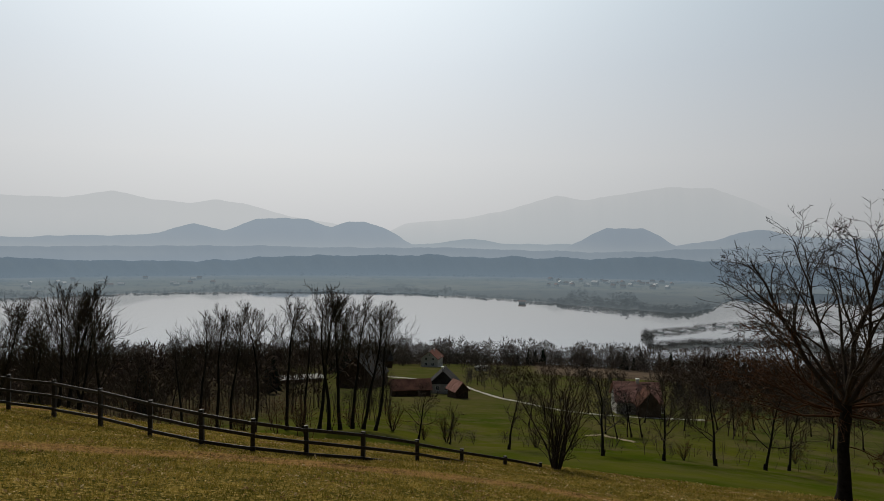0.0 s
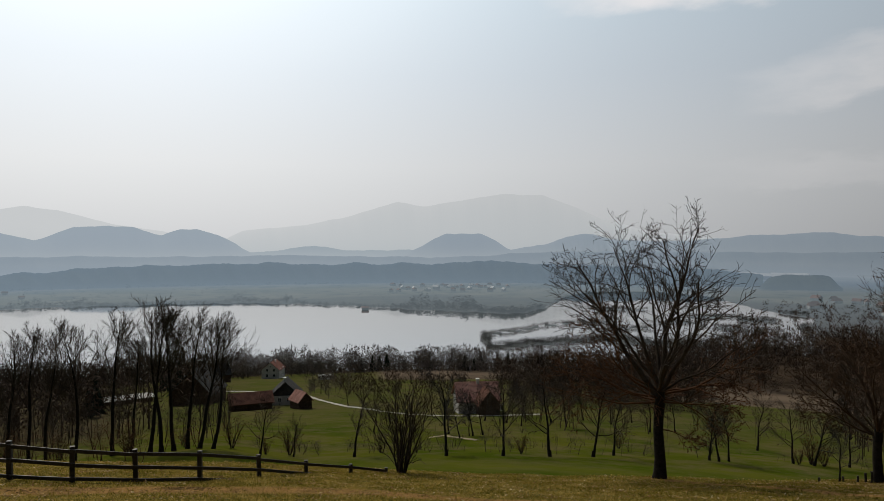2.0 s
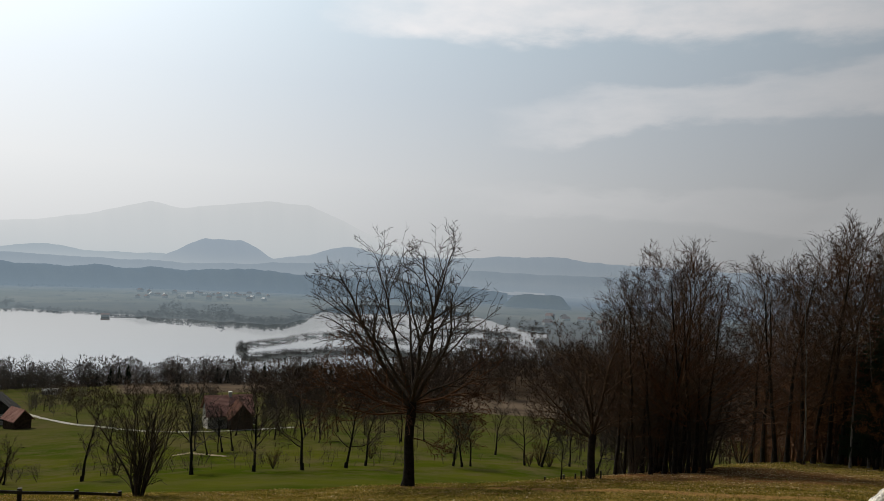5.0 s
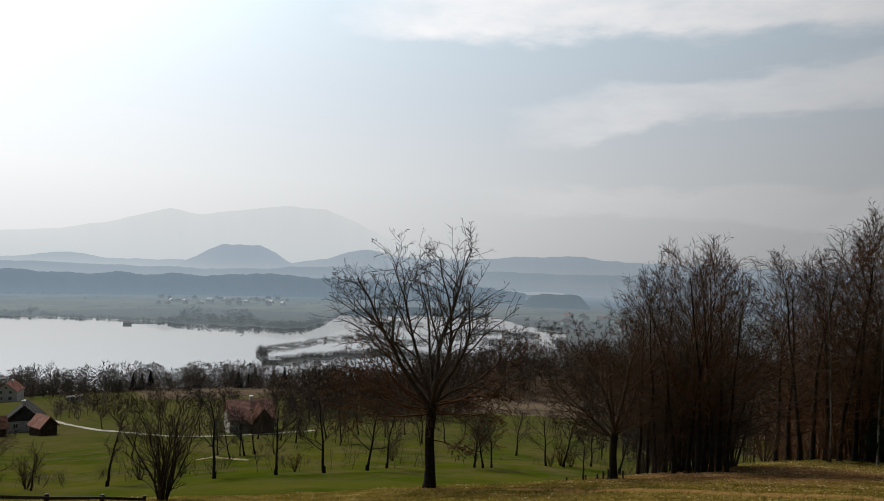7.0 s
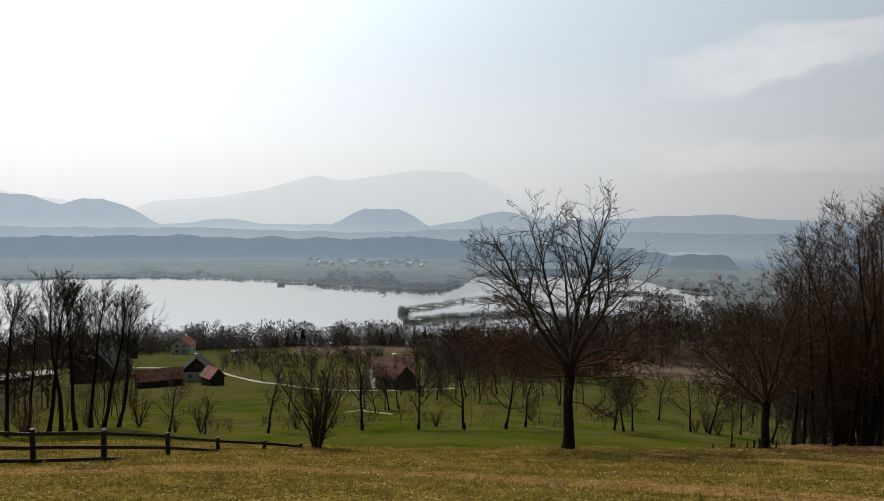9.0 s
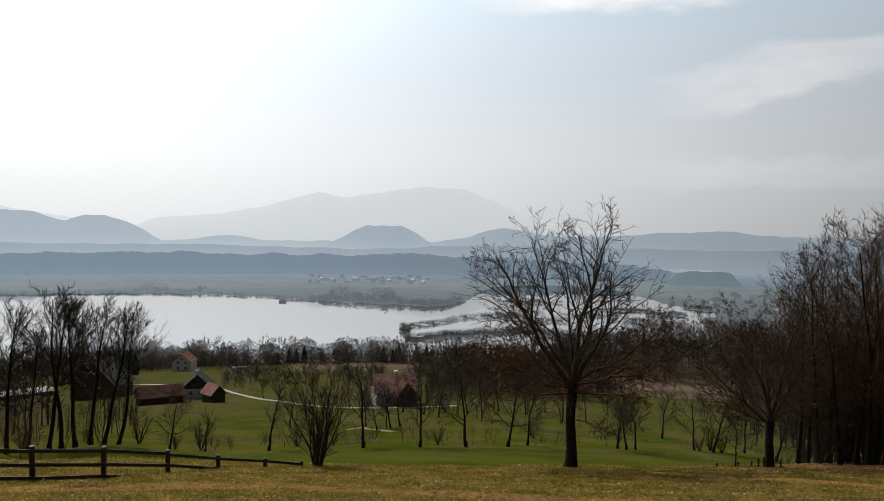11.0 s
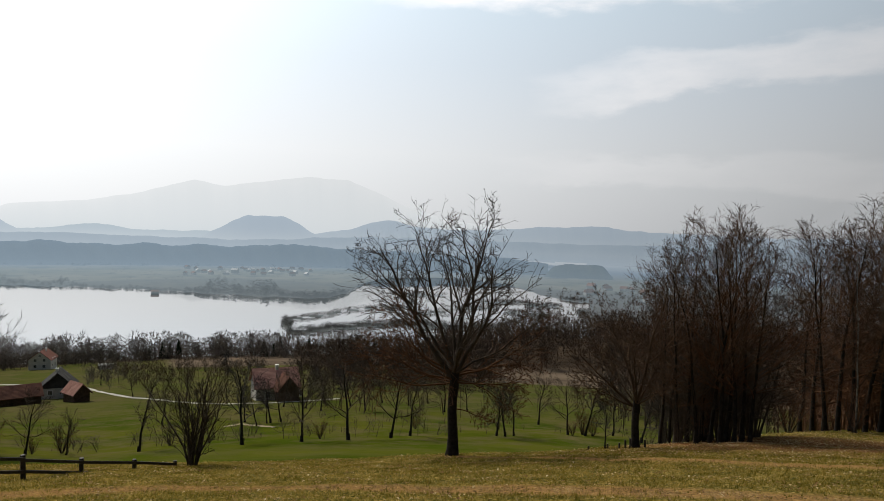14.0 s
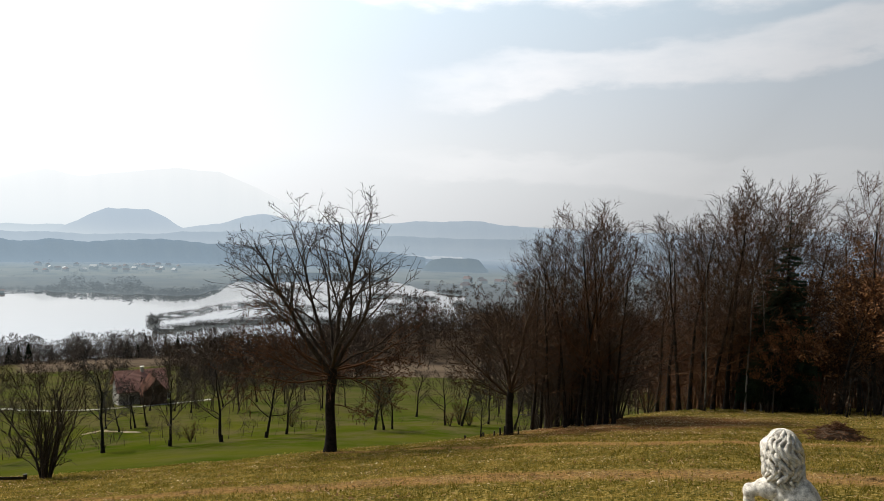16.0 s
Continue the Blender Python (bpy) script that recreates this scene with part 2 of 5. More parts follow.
def ground_material():
    m, n = material("grass and fields")
    pos = n.add("ShaderNodeNewGeometry").outputs["Position"]
    p = n.add("ShaderNodeSeparateXYZ", {0: pos}).outputs
    big, mid, fine = n.noise(pos, 0.11, 4.0), n.noise(pos, 1.1, 5.0, 0.6), n.noise(pos, 14.0, 4.0, 0.65)
    lawn = n.mix(n.span(mid, 0.35, 0.65), (0.045, 0.041, 0.008, 1), (0.170, 0.120, 0.027, 1))
    tuft = n.noise(pos, 7.0, 6.0, 0.7)
    lawn = n.mix(n.span(tuft, 0.52, 0.40), lawn, (0.026, 0.028, 0.005, 1))
    lawn = n.mix(n.math("MULTIPLY", n.span(fine, 0.52, 0.66), 0.8), lawn, (0.40, 0.29, 0.105, 1))
    # two wheel-worn strips of dry hay across the slope
    run = n.math("ADD", n.math("MULTIPLY", p[0], math.sin(radians(FALL))), n.math("MULTIPLY", p[1], math.cos(radians(FALL))))
    r = n.add("ShaderNodeVectorMath", {0: n.add("ShaderNodeCombineXYZ", {0: p[0], 1: p[1], 2: 0.0})}, operation="LENGTH").outputs[1]
    azi = n.math("DIVIDE", n.math("ARCTAN2", p[0], p[1]), 0.0174533)
    waver = n.math("ADD", r, n.math("MULTIPLY", n.math("SUBTRACT", n.noise(pos, 0.35, 3.0), 0.5), 1.1))
    along = n.span(azi, TRACK_AZ[0], TRACK_AZ[-1])

    def track(radii):
        stops = [((a - TRACK_AZ[0]) / (TRACK_AZ[-1] - TRACK_AZ[0]), (q / 40.0,) * 3) for a, q in zip(TRACK_AZ, radii)]
        return n.math("ABSOLUTE", n.math("SUBTRACT", waver, n.math("MULTIPLY", n.ramp(along, stops), 40.0)))

    hay = n.span(track(TRACK_R), 0.4, 1.0, 1.0, 0.0)
    hay = n.math("MAXIMUM", hay, n.span(track(UPPER_R), 0.25, 0.7, 1.0, 0.0))
    hay = n.math("MULTIPLY", hay, n.span(n.noise(pos, 1.3, 7.0, 0.8), 0.26, 0.42))
    lawn = n.mix(hay, lawn, n.mix(n.span(n.noise(pos, 9.0, 5.0, 0.7), 0.35, 0.65), (0.078, 0.042, 0.015, 1), (0.29, 0.172, 0.064, 1)))
    # brown leaf litter under the grove
    dx, dy = n.math("SUBTRACT", p[0], 26.0), n.math("SUBTRACT", p[1], 18.0)
    far = n.math("SQRT", n.math("ADD", n.math("MULTIPLY", dx, dx), n.math("MULTIPLY", dy, dy)))
    litter = n.math("MULTIPLY", n.span(n.math("ADD", far, n.math("MULTIPLY", n.noise(pos, 0.5, 5.0), 6.0)), 7.0, 10.0, 1.0, 0.0), n.span(n.noise(pos, 1.6, 5.0, 0.7), 0.32, 0.5, 0.55, 1.0))
    lawn = n.mix(litter, lawn, n.mix(n.span(n.noise(pos, 5.0, 6.0, 0.75), 0.35, 0.65), (0.074, 0.034, 0.014, 1), (0.25, 0.122, 0.05, 1)))
    # fresh meadow in the hollow, with bleached and mossy stretches
    meadow = n.mix(n.span(n.noise(pos, 0.06, 5.0, 0.6), 0.36, 0.62), (0.029, 0.048, 0.003, 1), (0.064, 0.068, 0.009, 1))
    meadow = n.mix(n.math("MULTIPLY", n.span(n.noise(pos, 0.16, 7.0, 0.75), 0.45, 0.62), n.span(r, 48.0, 85.0, 0.25, 0.85)), meadow, (0.082, 0.068, 0.030, 1))
    edge = n.math("ADD", run, n.math("MULTIPLY", n.span(n.math("SUBTRACT", p[0], p[1]), 0.0, 12.0), -8.0))
    col = n.mix(n.span(n.math("ADD", edge, n.math("MULTIPLY", big, 4.0)), 28.5, 32.0), lawn, meadow)
    col = n.mix(n.span(r, 100.0, 190.0, 0.0, 0.6), col, n.mix(n.span(n.noise(pos, 0.045, 7.0, 0.7), 0.4, 0.6), (0.05, 0.06, 0.016, 1), (0.082, 0.066, 0.034, 1)))
    # brown floor of the woods
    shade_wood = n.math("MULTIPLY", n.span(n.math("ADD", azi, n.math("MULTIPLY", big, 3.0)), 28.0, 31.0), n.span(n.math("ADD", r, n.math("MULTIPLY", big, 30.0)), 300.0, 330.0))
    shade_wood = n.math("MAXIMUM", shade_wood, n.span(r, 420.0, 440.0))
    shade_wood = n.math("MAXIMUM", shade_wood, n.math("MULTIPLY", n.math("MULTIPLY", n.span(azi, -9.0, -14.0), n.span(r, 85.0, 130.0)), n.span(mid, 0.38, 0.6, 0.45, 0.95)))
    floor_col = n.mix(n.span(n.noise(pos, 0.15, 5.0), 0.35, 0.65), (0.028, 0.021, 0.015, 1), (0.065, 0.048, 0.034, 1))
    col = n.mix(shade_wood, col, floor_col)
    # ploughed land above the shore woods
    plough = n.mix(n.span(n.noise(pos, 0.05, 5.0), 0.35, 0.65), (0.066, 0.050, 0.036, 1), (0.125, 0.096, 0.07, 1))
    turned = n.span(n.math("SUBTRACT", p[0], n.math("MULTIPLY", p[1], 0.5)), 0.0, 25.0)
    off = n.math("ADD", n.math("MULTIPLY", n.math("SUBTRACT", n.noise(pos, 0.012), 0.5), 50.0), n.math("MULTIPLY", turned, 85.0))
    side = n.math("SUBTRACT", p[0], n.math("MULTIPLY", p[1], 0.12))
    field = n.math("MULTIPLY", n.span(n.math("ADD", r, off), 325.0, 328.0), n.span(n.math("ADD", r, n.math("MULTIPLY", turned, 160.0)), 470.0, 480.0, 1.0, 0.0))
    col = n.mix(n.math("MULTIPLY", field, n.span(side, 4.0, 10.0)), col, plough)
    # the far plain: pale reeds, wet meadows and dark copses
    plain = n.mix(n.span(n.noise(pos, 0.008, 5.0, 0.6), 0.42, 0.58), (0.105, 0.10, 0.066, 1), (0.18, 0.16, 0.118, 1))
    plain = n.mix(n.span(n.noise(pos, 0.02, 6.0, 0.65), 0.54, 0.62), plain, (0.035, 0.035, 0.028, 1))
    reach = n.math("ADD", r, n.math("MULTIPLY", n.math("SUBTRACT", n.noise(pos, 0.006, 4.0), 0.5), 260.0))
    plain = n.mix(n.span(reach, 1240.0, 1300.0), n.mix(n.span(n.noise(pos, 0.03, 5.0, 0.7), 0.4, 0.6), (0.034, 0.033, 0.028, 1), (0.075, 0.068, 0.05, 1)), plain)
    plain = n.mix(n.math("MULTIPLY", n.span(azi, 34.0, 37.5), n.span(r, 1230.0, 1260.0, 1.0, 0.0)), plain, floor_col)
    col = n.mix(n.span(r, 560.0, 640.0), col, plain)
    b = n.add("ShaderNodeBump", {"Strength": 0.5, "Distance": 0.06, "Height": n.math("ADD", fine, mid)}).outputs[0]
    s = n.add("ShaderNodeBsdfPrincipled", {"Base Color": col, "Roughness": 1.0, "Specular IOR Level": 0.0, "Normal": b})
    # beyond 520 m haze is painted over the ground as emission
    finish(n, painted_haze(n, s))
    return m


def build_ground():
    angs = np.concatenate([np.arange(-46, 84, 0.3), np.arange(84, 314, 2.0)])
    rs = [0.4]
    while rs[-1] < 4900:
        rs.append(rs[-1] * (1.04 if rs[-1] < 60 else 1.026) + 0.05)
    rs = np.array(rs)
    A, R = np.meshgrid(np.radians(angs), rs)
    X, Y = R * np.sin(A), R * np.cos(A)
    Z = land(X, Y)
    na, nr = len(angs), len(rs)
    verts = np.stack([X, Y, Z], -1).reshape(-1, 3).tolist()
    verts.append((0, 0, float(land(0, 0))))
    i, j = np.meshgrid(np.arange(na), np.arange(nr - 1))
    k = (i + 1) % na
    faces = np.stack([j * na + i, (j + 1) * na + i, (j + 1) * na + k, j * na + k], -1).reshape(-1, 4)[:, ::-1].tolist()
    faces += [(na * nr, (a + 1) % na, a) for a in range(na)]
    ob = link_mesh("ground", verts, faces, ground_material())
    tagged(ob, "grassy hillside falling to fields, a lake and a wide plain", "ground", kind="structure")


build_ground()


def build_water():
    m, n = material("lake water")
    pos = n.add("ShaderNodeNewGeometry").outputs["Position"]
    calm = n.add("ShaderNodeMapping", {"Vector": pos, "Scale": (0.02, 0.09, 1.0)}).outputs[0]
    h = n.math("ADD", n.noise(calm, 1.0, 5.0, 0.6), n.math("MULTIPLY", n.noise(pos, 0.5, 3.0), 0.25))
    b = n.add("ShaderNodeBump", {"Strength": 0.022, "Distance": 0.6, "Height": h}).outputs[0]
    mirror = n.add("ShaderNodeBsdfGlossy", {"Color": (0.69, 0.695, 0.70, 1), "Roughness": 0.025, "Normal": b})
    murk = n.add("ShaderNodeBsdfDiffuse", {"Color": (0.16, 0.165, 0.15, 1)})
    finish(n, n.add("ShaderNodeMixShader", {0: 0.9, 1: murk, 2: mirror}))
    bm = bmesh.new()
    bmesh.ops.create_grid(bm, x_segments=12, y_segments=12, size=1500, matrix=Matrix.Translation((350, 1300, 0)))
    me = bpy.data.meshes.new("water")
    bm.to_mesh(me)
    me.materials.append(m)
    tagged(new("water", me), "calm pale lake mirroring the hazy sky", "water", kind="structure")


build_water()


# ---------------------------------------------------------------- distant hills
def ridge(name, label, r, deep, profile, mat, foot, seed, rough=1.0):
    """A range at r metres whose crest stands at the heights (azimuth, degrees up) of the profile."""
    pa, pe = [p[0] for p in profile], [p[1] for p in profile]
    angs = np.arange(pa[0], pa[-1] + 0.01, 0.12)
    crest = EYE + r * np.tan(np.radians(np.interp(angs, pa, pe)))
    k = np.array([0.25, 0.5, 0.25])
    for _ in range(3):
        crest = np.convolve(np.pad(crest, 1, mode="edge"), k, "valid")
    crest = crest + rough * np.array([5.0 * noise.fractal((a * 0.45, seed, 0.0), 0.8, 2.2, 6) for a in angs])
    crest = np.maximum(crest, foot - 5)
    steps = np.linspace(-1, 1, 17)
    verts, na = [], len(angs)
    for s in steps:
        f = (1 - s * s) ** 1.15
        rr = r + deep * s + 0.12 * deep * wob(angs * 2.2, seed + s) * (1 - abs(s))
        zz = foot + (crest - foot) * f + rough * 5.0 * wob(angs * 4 + s * 5, seed) * (1 - f) * f * 4
        if s == -1 or s == 1:
            zz = np.full(na, foot - 12.0)
        verts += np.stack([rr * np.sin(np.radians(angs)), rr * np.cos(np.radians(angs)), zz], -1).tolist()
    faces = [(j * na + i, j * na + i + 1, (j + 1) * na + i + 1, (j + 1) * na + i) for j in range(len(steps) - 1) for i in range(na - 1)]
    ob = link_mesh(name, verts, faces, mat)
    return tagged(ob, label, "mountain", kind="structure")


# dark base colours; the ranges' paleness and blue are painted-on haze emission
FOREST_FAR = hazed_mat("distant forest", (0.018, 0.026, 0.022), (0.06, 0.065, 0.045), 0.02)
ROCK_FAR = hazed_mat("distant mountain", (0.03, 0.036, 0.036), (0.10, 0.10, 0.10), 0.004)
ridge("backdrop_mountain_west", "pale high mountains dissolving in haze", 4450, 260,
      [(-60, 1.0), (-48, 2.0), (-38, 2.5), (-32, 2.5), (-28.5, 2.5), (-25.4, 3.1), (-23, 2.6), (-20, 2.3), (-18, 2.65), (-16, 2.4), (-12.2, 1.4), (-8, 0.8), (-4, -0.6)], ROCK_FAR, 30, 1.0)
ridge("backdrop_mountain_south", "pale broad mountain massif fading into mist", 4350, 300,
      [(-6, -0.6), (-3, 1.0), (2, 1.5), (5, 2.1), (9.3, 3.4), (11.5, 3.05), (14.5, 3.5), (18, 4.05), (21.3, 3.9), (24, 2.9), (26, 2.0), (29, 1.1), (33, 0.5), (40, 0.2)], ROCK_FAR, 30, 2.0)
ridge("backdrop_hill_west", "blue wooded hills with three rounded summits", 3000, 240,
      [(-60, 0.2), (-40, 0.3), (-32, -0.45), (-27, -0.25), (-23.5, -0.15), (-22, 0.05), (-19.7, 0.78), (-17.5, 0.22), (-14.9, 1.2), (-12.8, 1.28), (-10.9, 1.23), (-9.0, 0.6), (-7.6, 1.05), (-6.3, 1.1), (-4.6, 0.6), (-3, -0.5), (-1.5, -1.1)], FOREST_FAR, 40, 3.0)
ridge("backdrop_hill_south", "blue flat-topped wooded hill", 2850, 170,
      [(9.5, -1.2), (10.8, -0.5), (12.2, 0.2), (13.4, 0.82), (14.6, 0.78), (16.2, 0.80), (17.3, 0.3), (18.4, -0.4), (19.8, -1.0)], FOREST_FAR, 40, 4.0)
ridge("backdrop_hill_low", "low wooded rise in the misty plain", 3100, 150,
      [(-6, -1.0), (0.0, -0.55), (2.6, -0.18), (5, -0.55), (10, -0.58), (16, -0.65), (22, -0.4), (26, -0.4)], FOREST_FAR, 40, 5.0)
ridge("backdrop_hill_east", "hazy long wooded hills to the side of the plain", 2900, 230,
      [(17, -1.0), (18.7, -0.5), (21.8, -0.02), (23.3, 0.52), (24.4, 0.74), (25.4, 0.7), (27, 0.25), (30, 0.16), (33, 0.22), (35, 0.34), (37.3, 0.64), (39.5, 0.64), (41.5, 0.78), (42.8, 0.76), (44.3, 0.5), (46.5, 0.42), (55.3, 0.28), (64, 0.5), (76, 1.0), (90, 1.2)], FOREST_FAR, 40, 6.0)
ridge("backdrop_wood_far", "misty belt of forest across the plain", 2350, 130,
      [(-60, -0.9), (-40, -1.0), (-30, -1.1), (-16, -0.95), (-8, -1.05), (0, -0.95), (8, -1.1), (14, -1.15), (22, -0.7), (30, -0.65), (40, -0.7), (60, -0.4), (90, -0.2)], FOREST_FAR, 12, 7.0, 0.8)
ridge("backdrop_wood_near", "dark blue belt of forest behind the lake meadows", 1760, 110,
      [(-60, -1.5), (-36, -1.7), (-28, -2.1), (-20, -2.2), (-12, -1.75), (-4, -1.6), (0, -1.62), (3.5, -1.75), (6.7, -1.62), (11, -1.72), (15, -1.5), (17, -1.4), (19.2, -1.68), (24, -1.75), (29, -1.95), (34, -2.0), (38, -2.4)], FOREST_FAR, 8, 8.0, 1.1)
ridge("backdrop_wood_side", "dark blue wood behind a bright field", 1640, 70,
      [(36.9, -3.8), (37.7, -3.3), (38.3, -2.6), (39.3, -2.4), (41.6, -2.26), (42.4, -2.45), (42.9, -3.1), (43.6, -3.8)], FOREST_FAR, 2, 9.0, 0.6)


# ---------------------------------------------------------------- trees
class Wood:
    """Collects tapered tubes into one mesh."""

    def __init__(self):
        self.v, self.f = [], []

    def tube(self, pts, rads, sides):
        base = len(self.v)
        if sides == 2:
            # the finest twigs: slips that taper to a point
            d = (pts[-1] - pts[0]).normalized()
            a = d.orthogonal().normalized()
            a.rotate(Matrix.Rotation(base * 2.4, 3, d))
            for p, r in zip(pts[:-1], rads):
                self.v += [p - a * r * 1.3, p + a * r * 1.3]
            self.v.append(pts[-1])
            last = len(pts) - 2
            for i in range(last):
                k = base + i * 2
                self.f.append((k, k + 1, k + 3, k + 2))
            k = base + last * 2
            self.f.append((k, k + 1, k + 2))
            return
        up = Vector((0.31, 0.17, 0.93))
        for i, (p, r) in enumerate(zip(pts, rads)):
            d = (pts[min(i + 1, len(pts) - 1)] - pts[max(i - 1, 0)]).normalized()
            a = d.cross(up)
            a = a.normalized() if a.length > 0.05 else Vector((1, 0, 0))
            b = d.cross(a)
            for k in range(sides):
                t = 2 * math.pi * k / sides
                self.v.append(p + (a * math.cos(t) + b * math.sin(t)) * r)
        for i in range(len(pts) - 1):
            for k in range(sides):
                m = (k + 1) % sides
                self.f.append((base + i * sides + k, base + i * sides + m, base + (i + 1) * sides + m, base + (i + 1) * sides + k))

    def mesh(self, name, mat):
        me = bpy.data.meshes.new(name)
        me.from_pydata(self.v, [], self.f)
        me.materials.append(mat)
        me.polygons.foreach_set("use_smooth", [True] * len(me.polygons))
        return me


def turn_off(d, angle, rng):
    """d turned by angle degrees to a random side."""
    side = d.orthogonal().normalized()
    side.rotate(Matrix.Rotation(rng.uniform(0, 2 * math.pi), 3, d))
    return (d * math.cos(radians(angle)) + side * math.sin(radians(angle))).normalized()


def grow(woods, rng, p, d, length, rad, level, spec):
    """One branch with all that grows from it. spec: a dict of lists, one entry a level."""
    last = len(spec["kids"])
    n = spec["steps"][level]
    pts, rads = [p.copy()], [rad]
    thin = spec["thin"][level]
    for i in range(n):
        j = Vector((rng.gauss(0, 1), rng.gauss(0, 1), rng.gauss(0, 1))) * spec["wander"][level]
        d = (d + j + Vector((0, 0, spec["lift"][level]))).normalized()
        p = p + d * (length / n)
        pts.append(p)
        rads.append(max(rad * (1 - (1 - thin) * (i + 1) / n), spec["least"]))
    woods[min(level, len(woods) - 1)].tube(pts, rads, spec["sides"][level])
    if level >= last:
        return
    kids = spec["kids"][level]
    kids = max(1, round(kids * rng.uniform(0.8, 1.2)))
    lo, hi = spec["from"][level], 1.0
    for c in range(kids):
        f = lo + (hi - lo) * (c + rng.uniform(0.15, 0.85)) / kids
        i = min(int(f * n), n - 1)
        u = f * n - i
        at_p = pts[i].lerp(pts[i + 1], u)
        at_r = rads[i] + (rads[i + 1] - rads[i]) * u
        dd = (pts[i + 1] - pts[i]).normalized()
        g = (f - lo) / (hi - lo + 1e-6)
        ang = spec["angle"][level] * rng.uniform(0.75, 1.25)
        if level == 0:
            ang *= spec.get("low", 1.2) + (spec.get("high", 0.7) - spec.get("low", 1.2)) * g
        size = spec["ratio"][level] * rng.uniform(0.7, 1.15) * (1.15 - spec["taperlen"][level] * (f - lo) / (hi - lo + 1e-6))
        grow(woods, rng, at_p, turn_off(dd, ang, rng), length * size, at_r * spec["rad"][level], level + 1, spec)


WALNUT = dict(steps=[6, 12, 7, 4, 2], kids=[12, 9, 7, 5], wander=[0.04, 0.115, 0.15, 0.17, 0.16], lift=[0.0, 0.03, 0.03, 0.03, 0.02],
              thin=[0.62, 0.2, 0.25, 0.4, 0.5], least=0.0075, sides=[12, 8, 5, 3, 2], angle=[44, 40, 44, 48], ratio=[1.25, 0.5, 0.45, 0.38],
              taperlen=[0.12, 0.62, 0.4, 0.3], rad=[0.44, 0.66, 0.62, 0.7], low=1.7, high=0.62)
WALNUT["from"] = [0.56, 0.28, 0.2, 0.15]
ALDER = dict(steps=[12, 7, 4, 2], kids=[16, 9, 8], wander=[0.05, 0.08, 0.1, 0.12], lift=[0.015, 0.07, 0.06, 0.04], thin=[0.2, 0.3, 0.35, 0.5], least=0.011,
             sides=[7, 4, 3, 2], angle=[34, 30, 32], ratio=[0.38, 0.5, 0.46], taperlen=[0.7, 0.4, 0.3], rad=[0.45, 0.5, 0.6], low=1.2, high=0.6)
ALDER["from"] = [0.46, 0.2, 0.15]
ASH = dict(steps=[10, 6, 4, 2, 1], kids=[16, 8, 6, 3], wander=[0.04, 0.085, 0.11, 0.13, 0.14], lift=[0.02, 0.045, 0.03, 0.02, 0.01],
           thin=[0.2, 0.3, 0.3, 0.4, 0.6], least=0.0075, sides=[7, 4, 3, 2, 2], angle=[38, 34, 38, 38], ratio=[0.44, 0.48, 0.45, 0.5], low=1.6, high=0.6,
           taperlen=[0.68, 0.45, 0.3, 0.2], rad=[0.45, 0.55, 0.55, 0.7])
ASH["from"] = [0.24, 0.2, 0.15, 0.2]
SMALL = dict(steps=[7, 5, 3, 1], kids=[15, 9, 9], wander=[0.08, 0.12, 0.14, 0.15], lift=[0.03, 0.03, 0.02, 0.01], thin=[0.25, 0.3, 0.4, 0.5], least=0.012,
             sides=[6, 4, 3, 2], angle=[44, 42, 44], ratio=[0.46, 0.46, 0.44], taperlen=[0.4, 0.35, 0.3], rad=[0.5, 0.5, 0.6])
SMALL["from"] = [0.3, 0.22, 0.15]
HAZEL = dict(steps=[8, 5, 3, 1], kids=[7, 6, 3], wander=[0.1, 0.13, 0.16, 0.2], lift=[0.02, 0.04, 0.03, 0.03], thin=[0.25, 0.3, 0.4, 0.5], least=0.005,
             sides=[5, 3, 2, 2], angle=[28, 34, 38], ratio=[0.36, 0.46, 0.46], taperlen=[0.4, 0.35, 0.3], rad=[0.55, 0.55, 0.6])
HAZEL["from"] = [0.12, 0.2, 0.15]


def limbed(spec, seed, bole, girth, limbs, mats, name="tree"):
    """A tree whose bole, of that many metres, bears the given limbs: turn to the side, lean from upright, length, height of its foot, strength."""
    rng = random.Random(seed)
    trunk, crown, low = Wood(), Wood(), Wood()
    pts = [Vector((0.012 * bole * math.sin(i * 1.1), 0, -0.3 + (bole + 0.5) * i / 7)) for i in range(8)]
    trunk.tube(pts, [girth * k for k in (1.75, 1.25, 1.05, 1.0, 0.95, 0.93, 0.98, 0.8)], 14)
    for turn, lean, length, foot, strength in limbs:
        a, b = radians(turn), radians(lean)
        d = Vector((math.cos(a) * math.sin(b), math.sin(a) * math.sin(b), math.cos(b)))
        bent = dict(spec, lift=[0.0, 0.034 if lean < 60 else (0.004 if lean < 92 else -0.014)] + spec["lift"][2:])
        grow([trunk, low if lean > 60 else crown], rng, Vector((0, 0, foot)), d, length, girth * 0.45 * strength, 1, bent)
    root = new(name)
    for title, wd, mat in (("trunk", trunk, mats[0]), ("crown", crown, mats[1]), ("lower_crown", low, mats[2])):
        ob = new(title, wd.mesh(title, mat))
        ob.parent = root
    return root


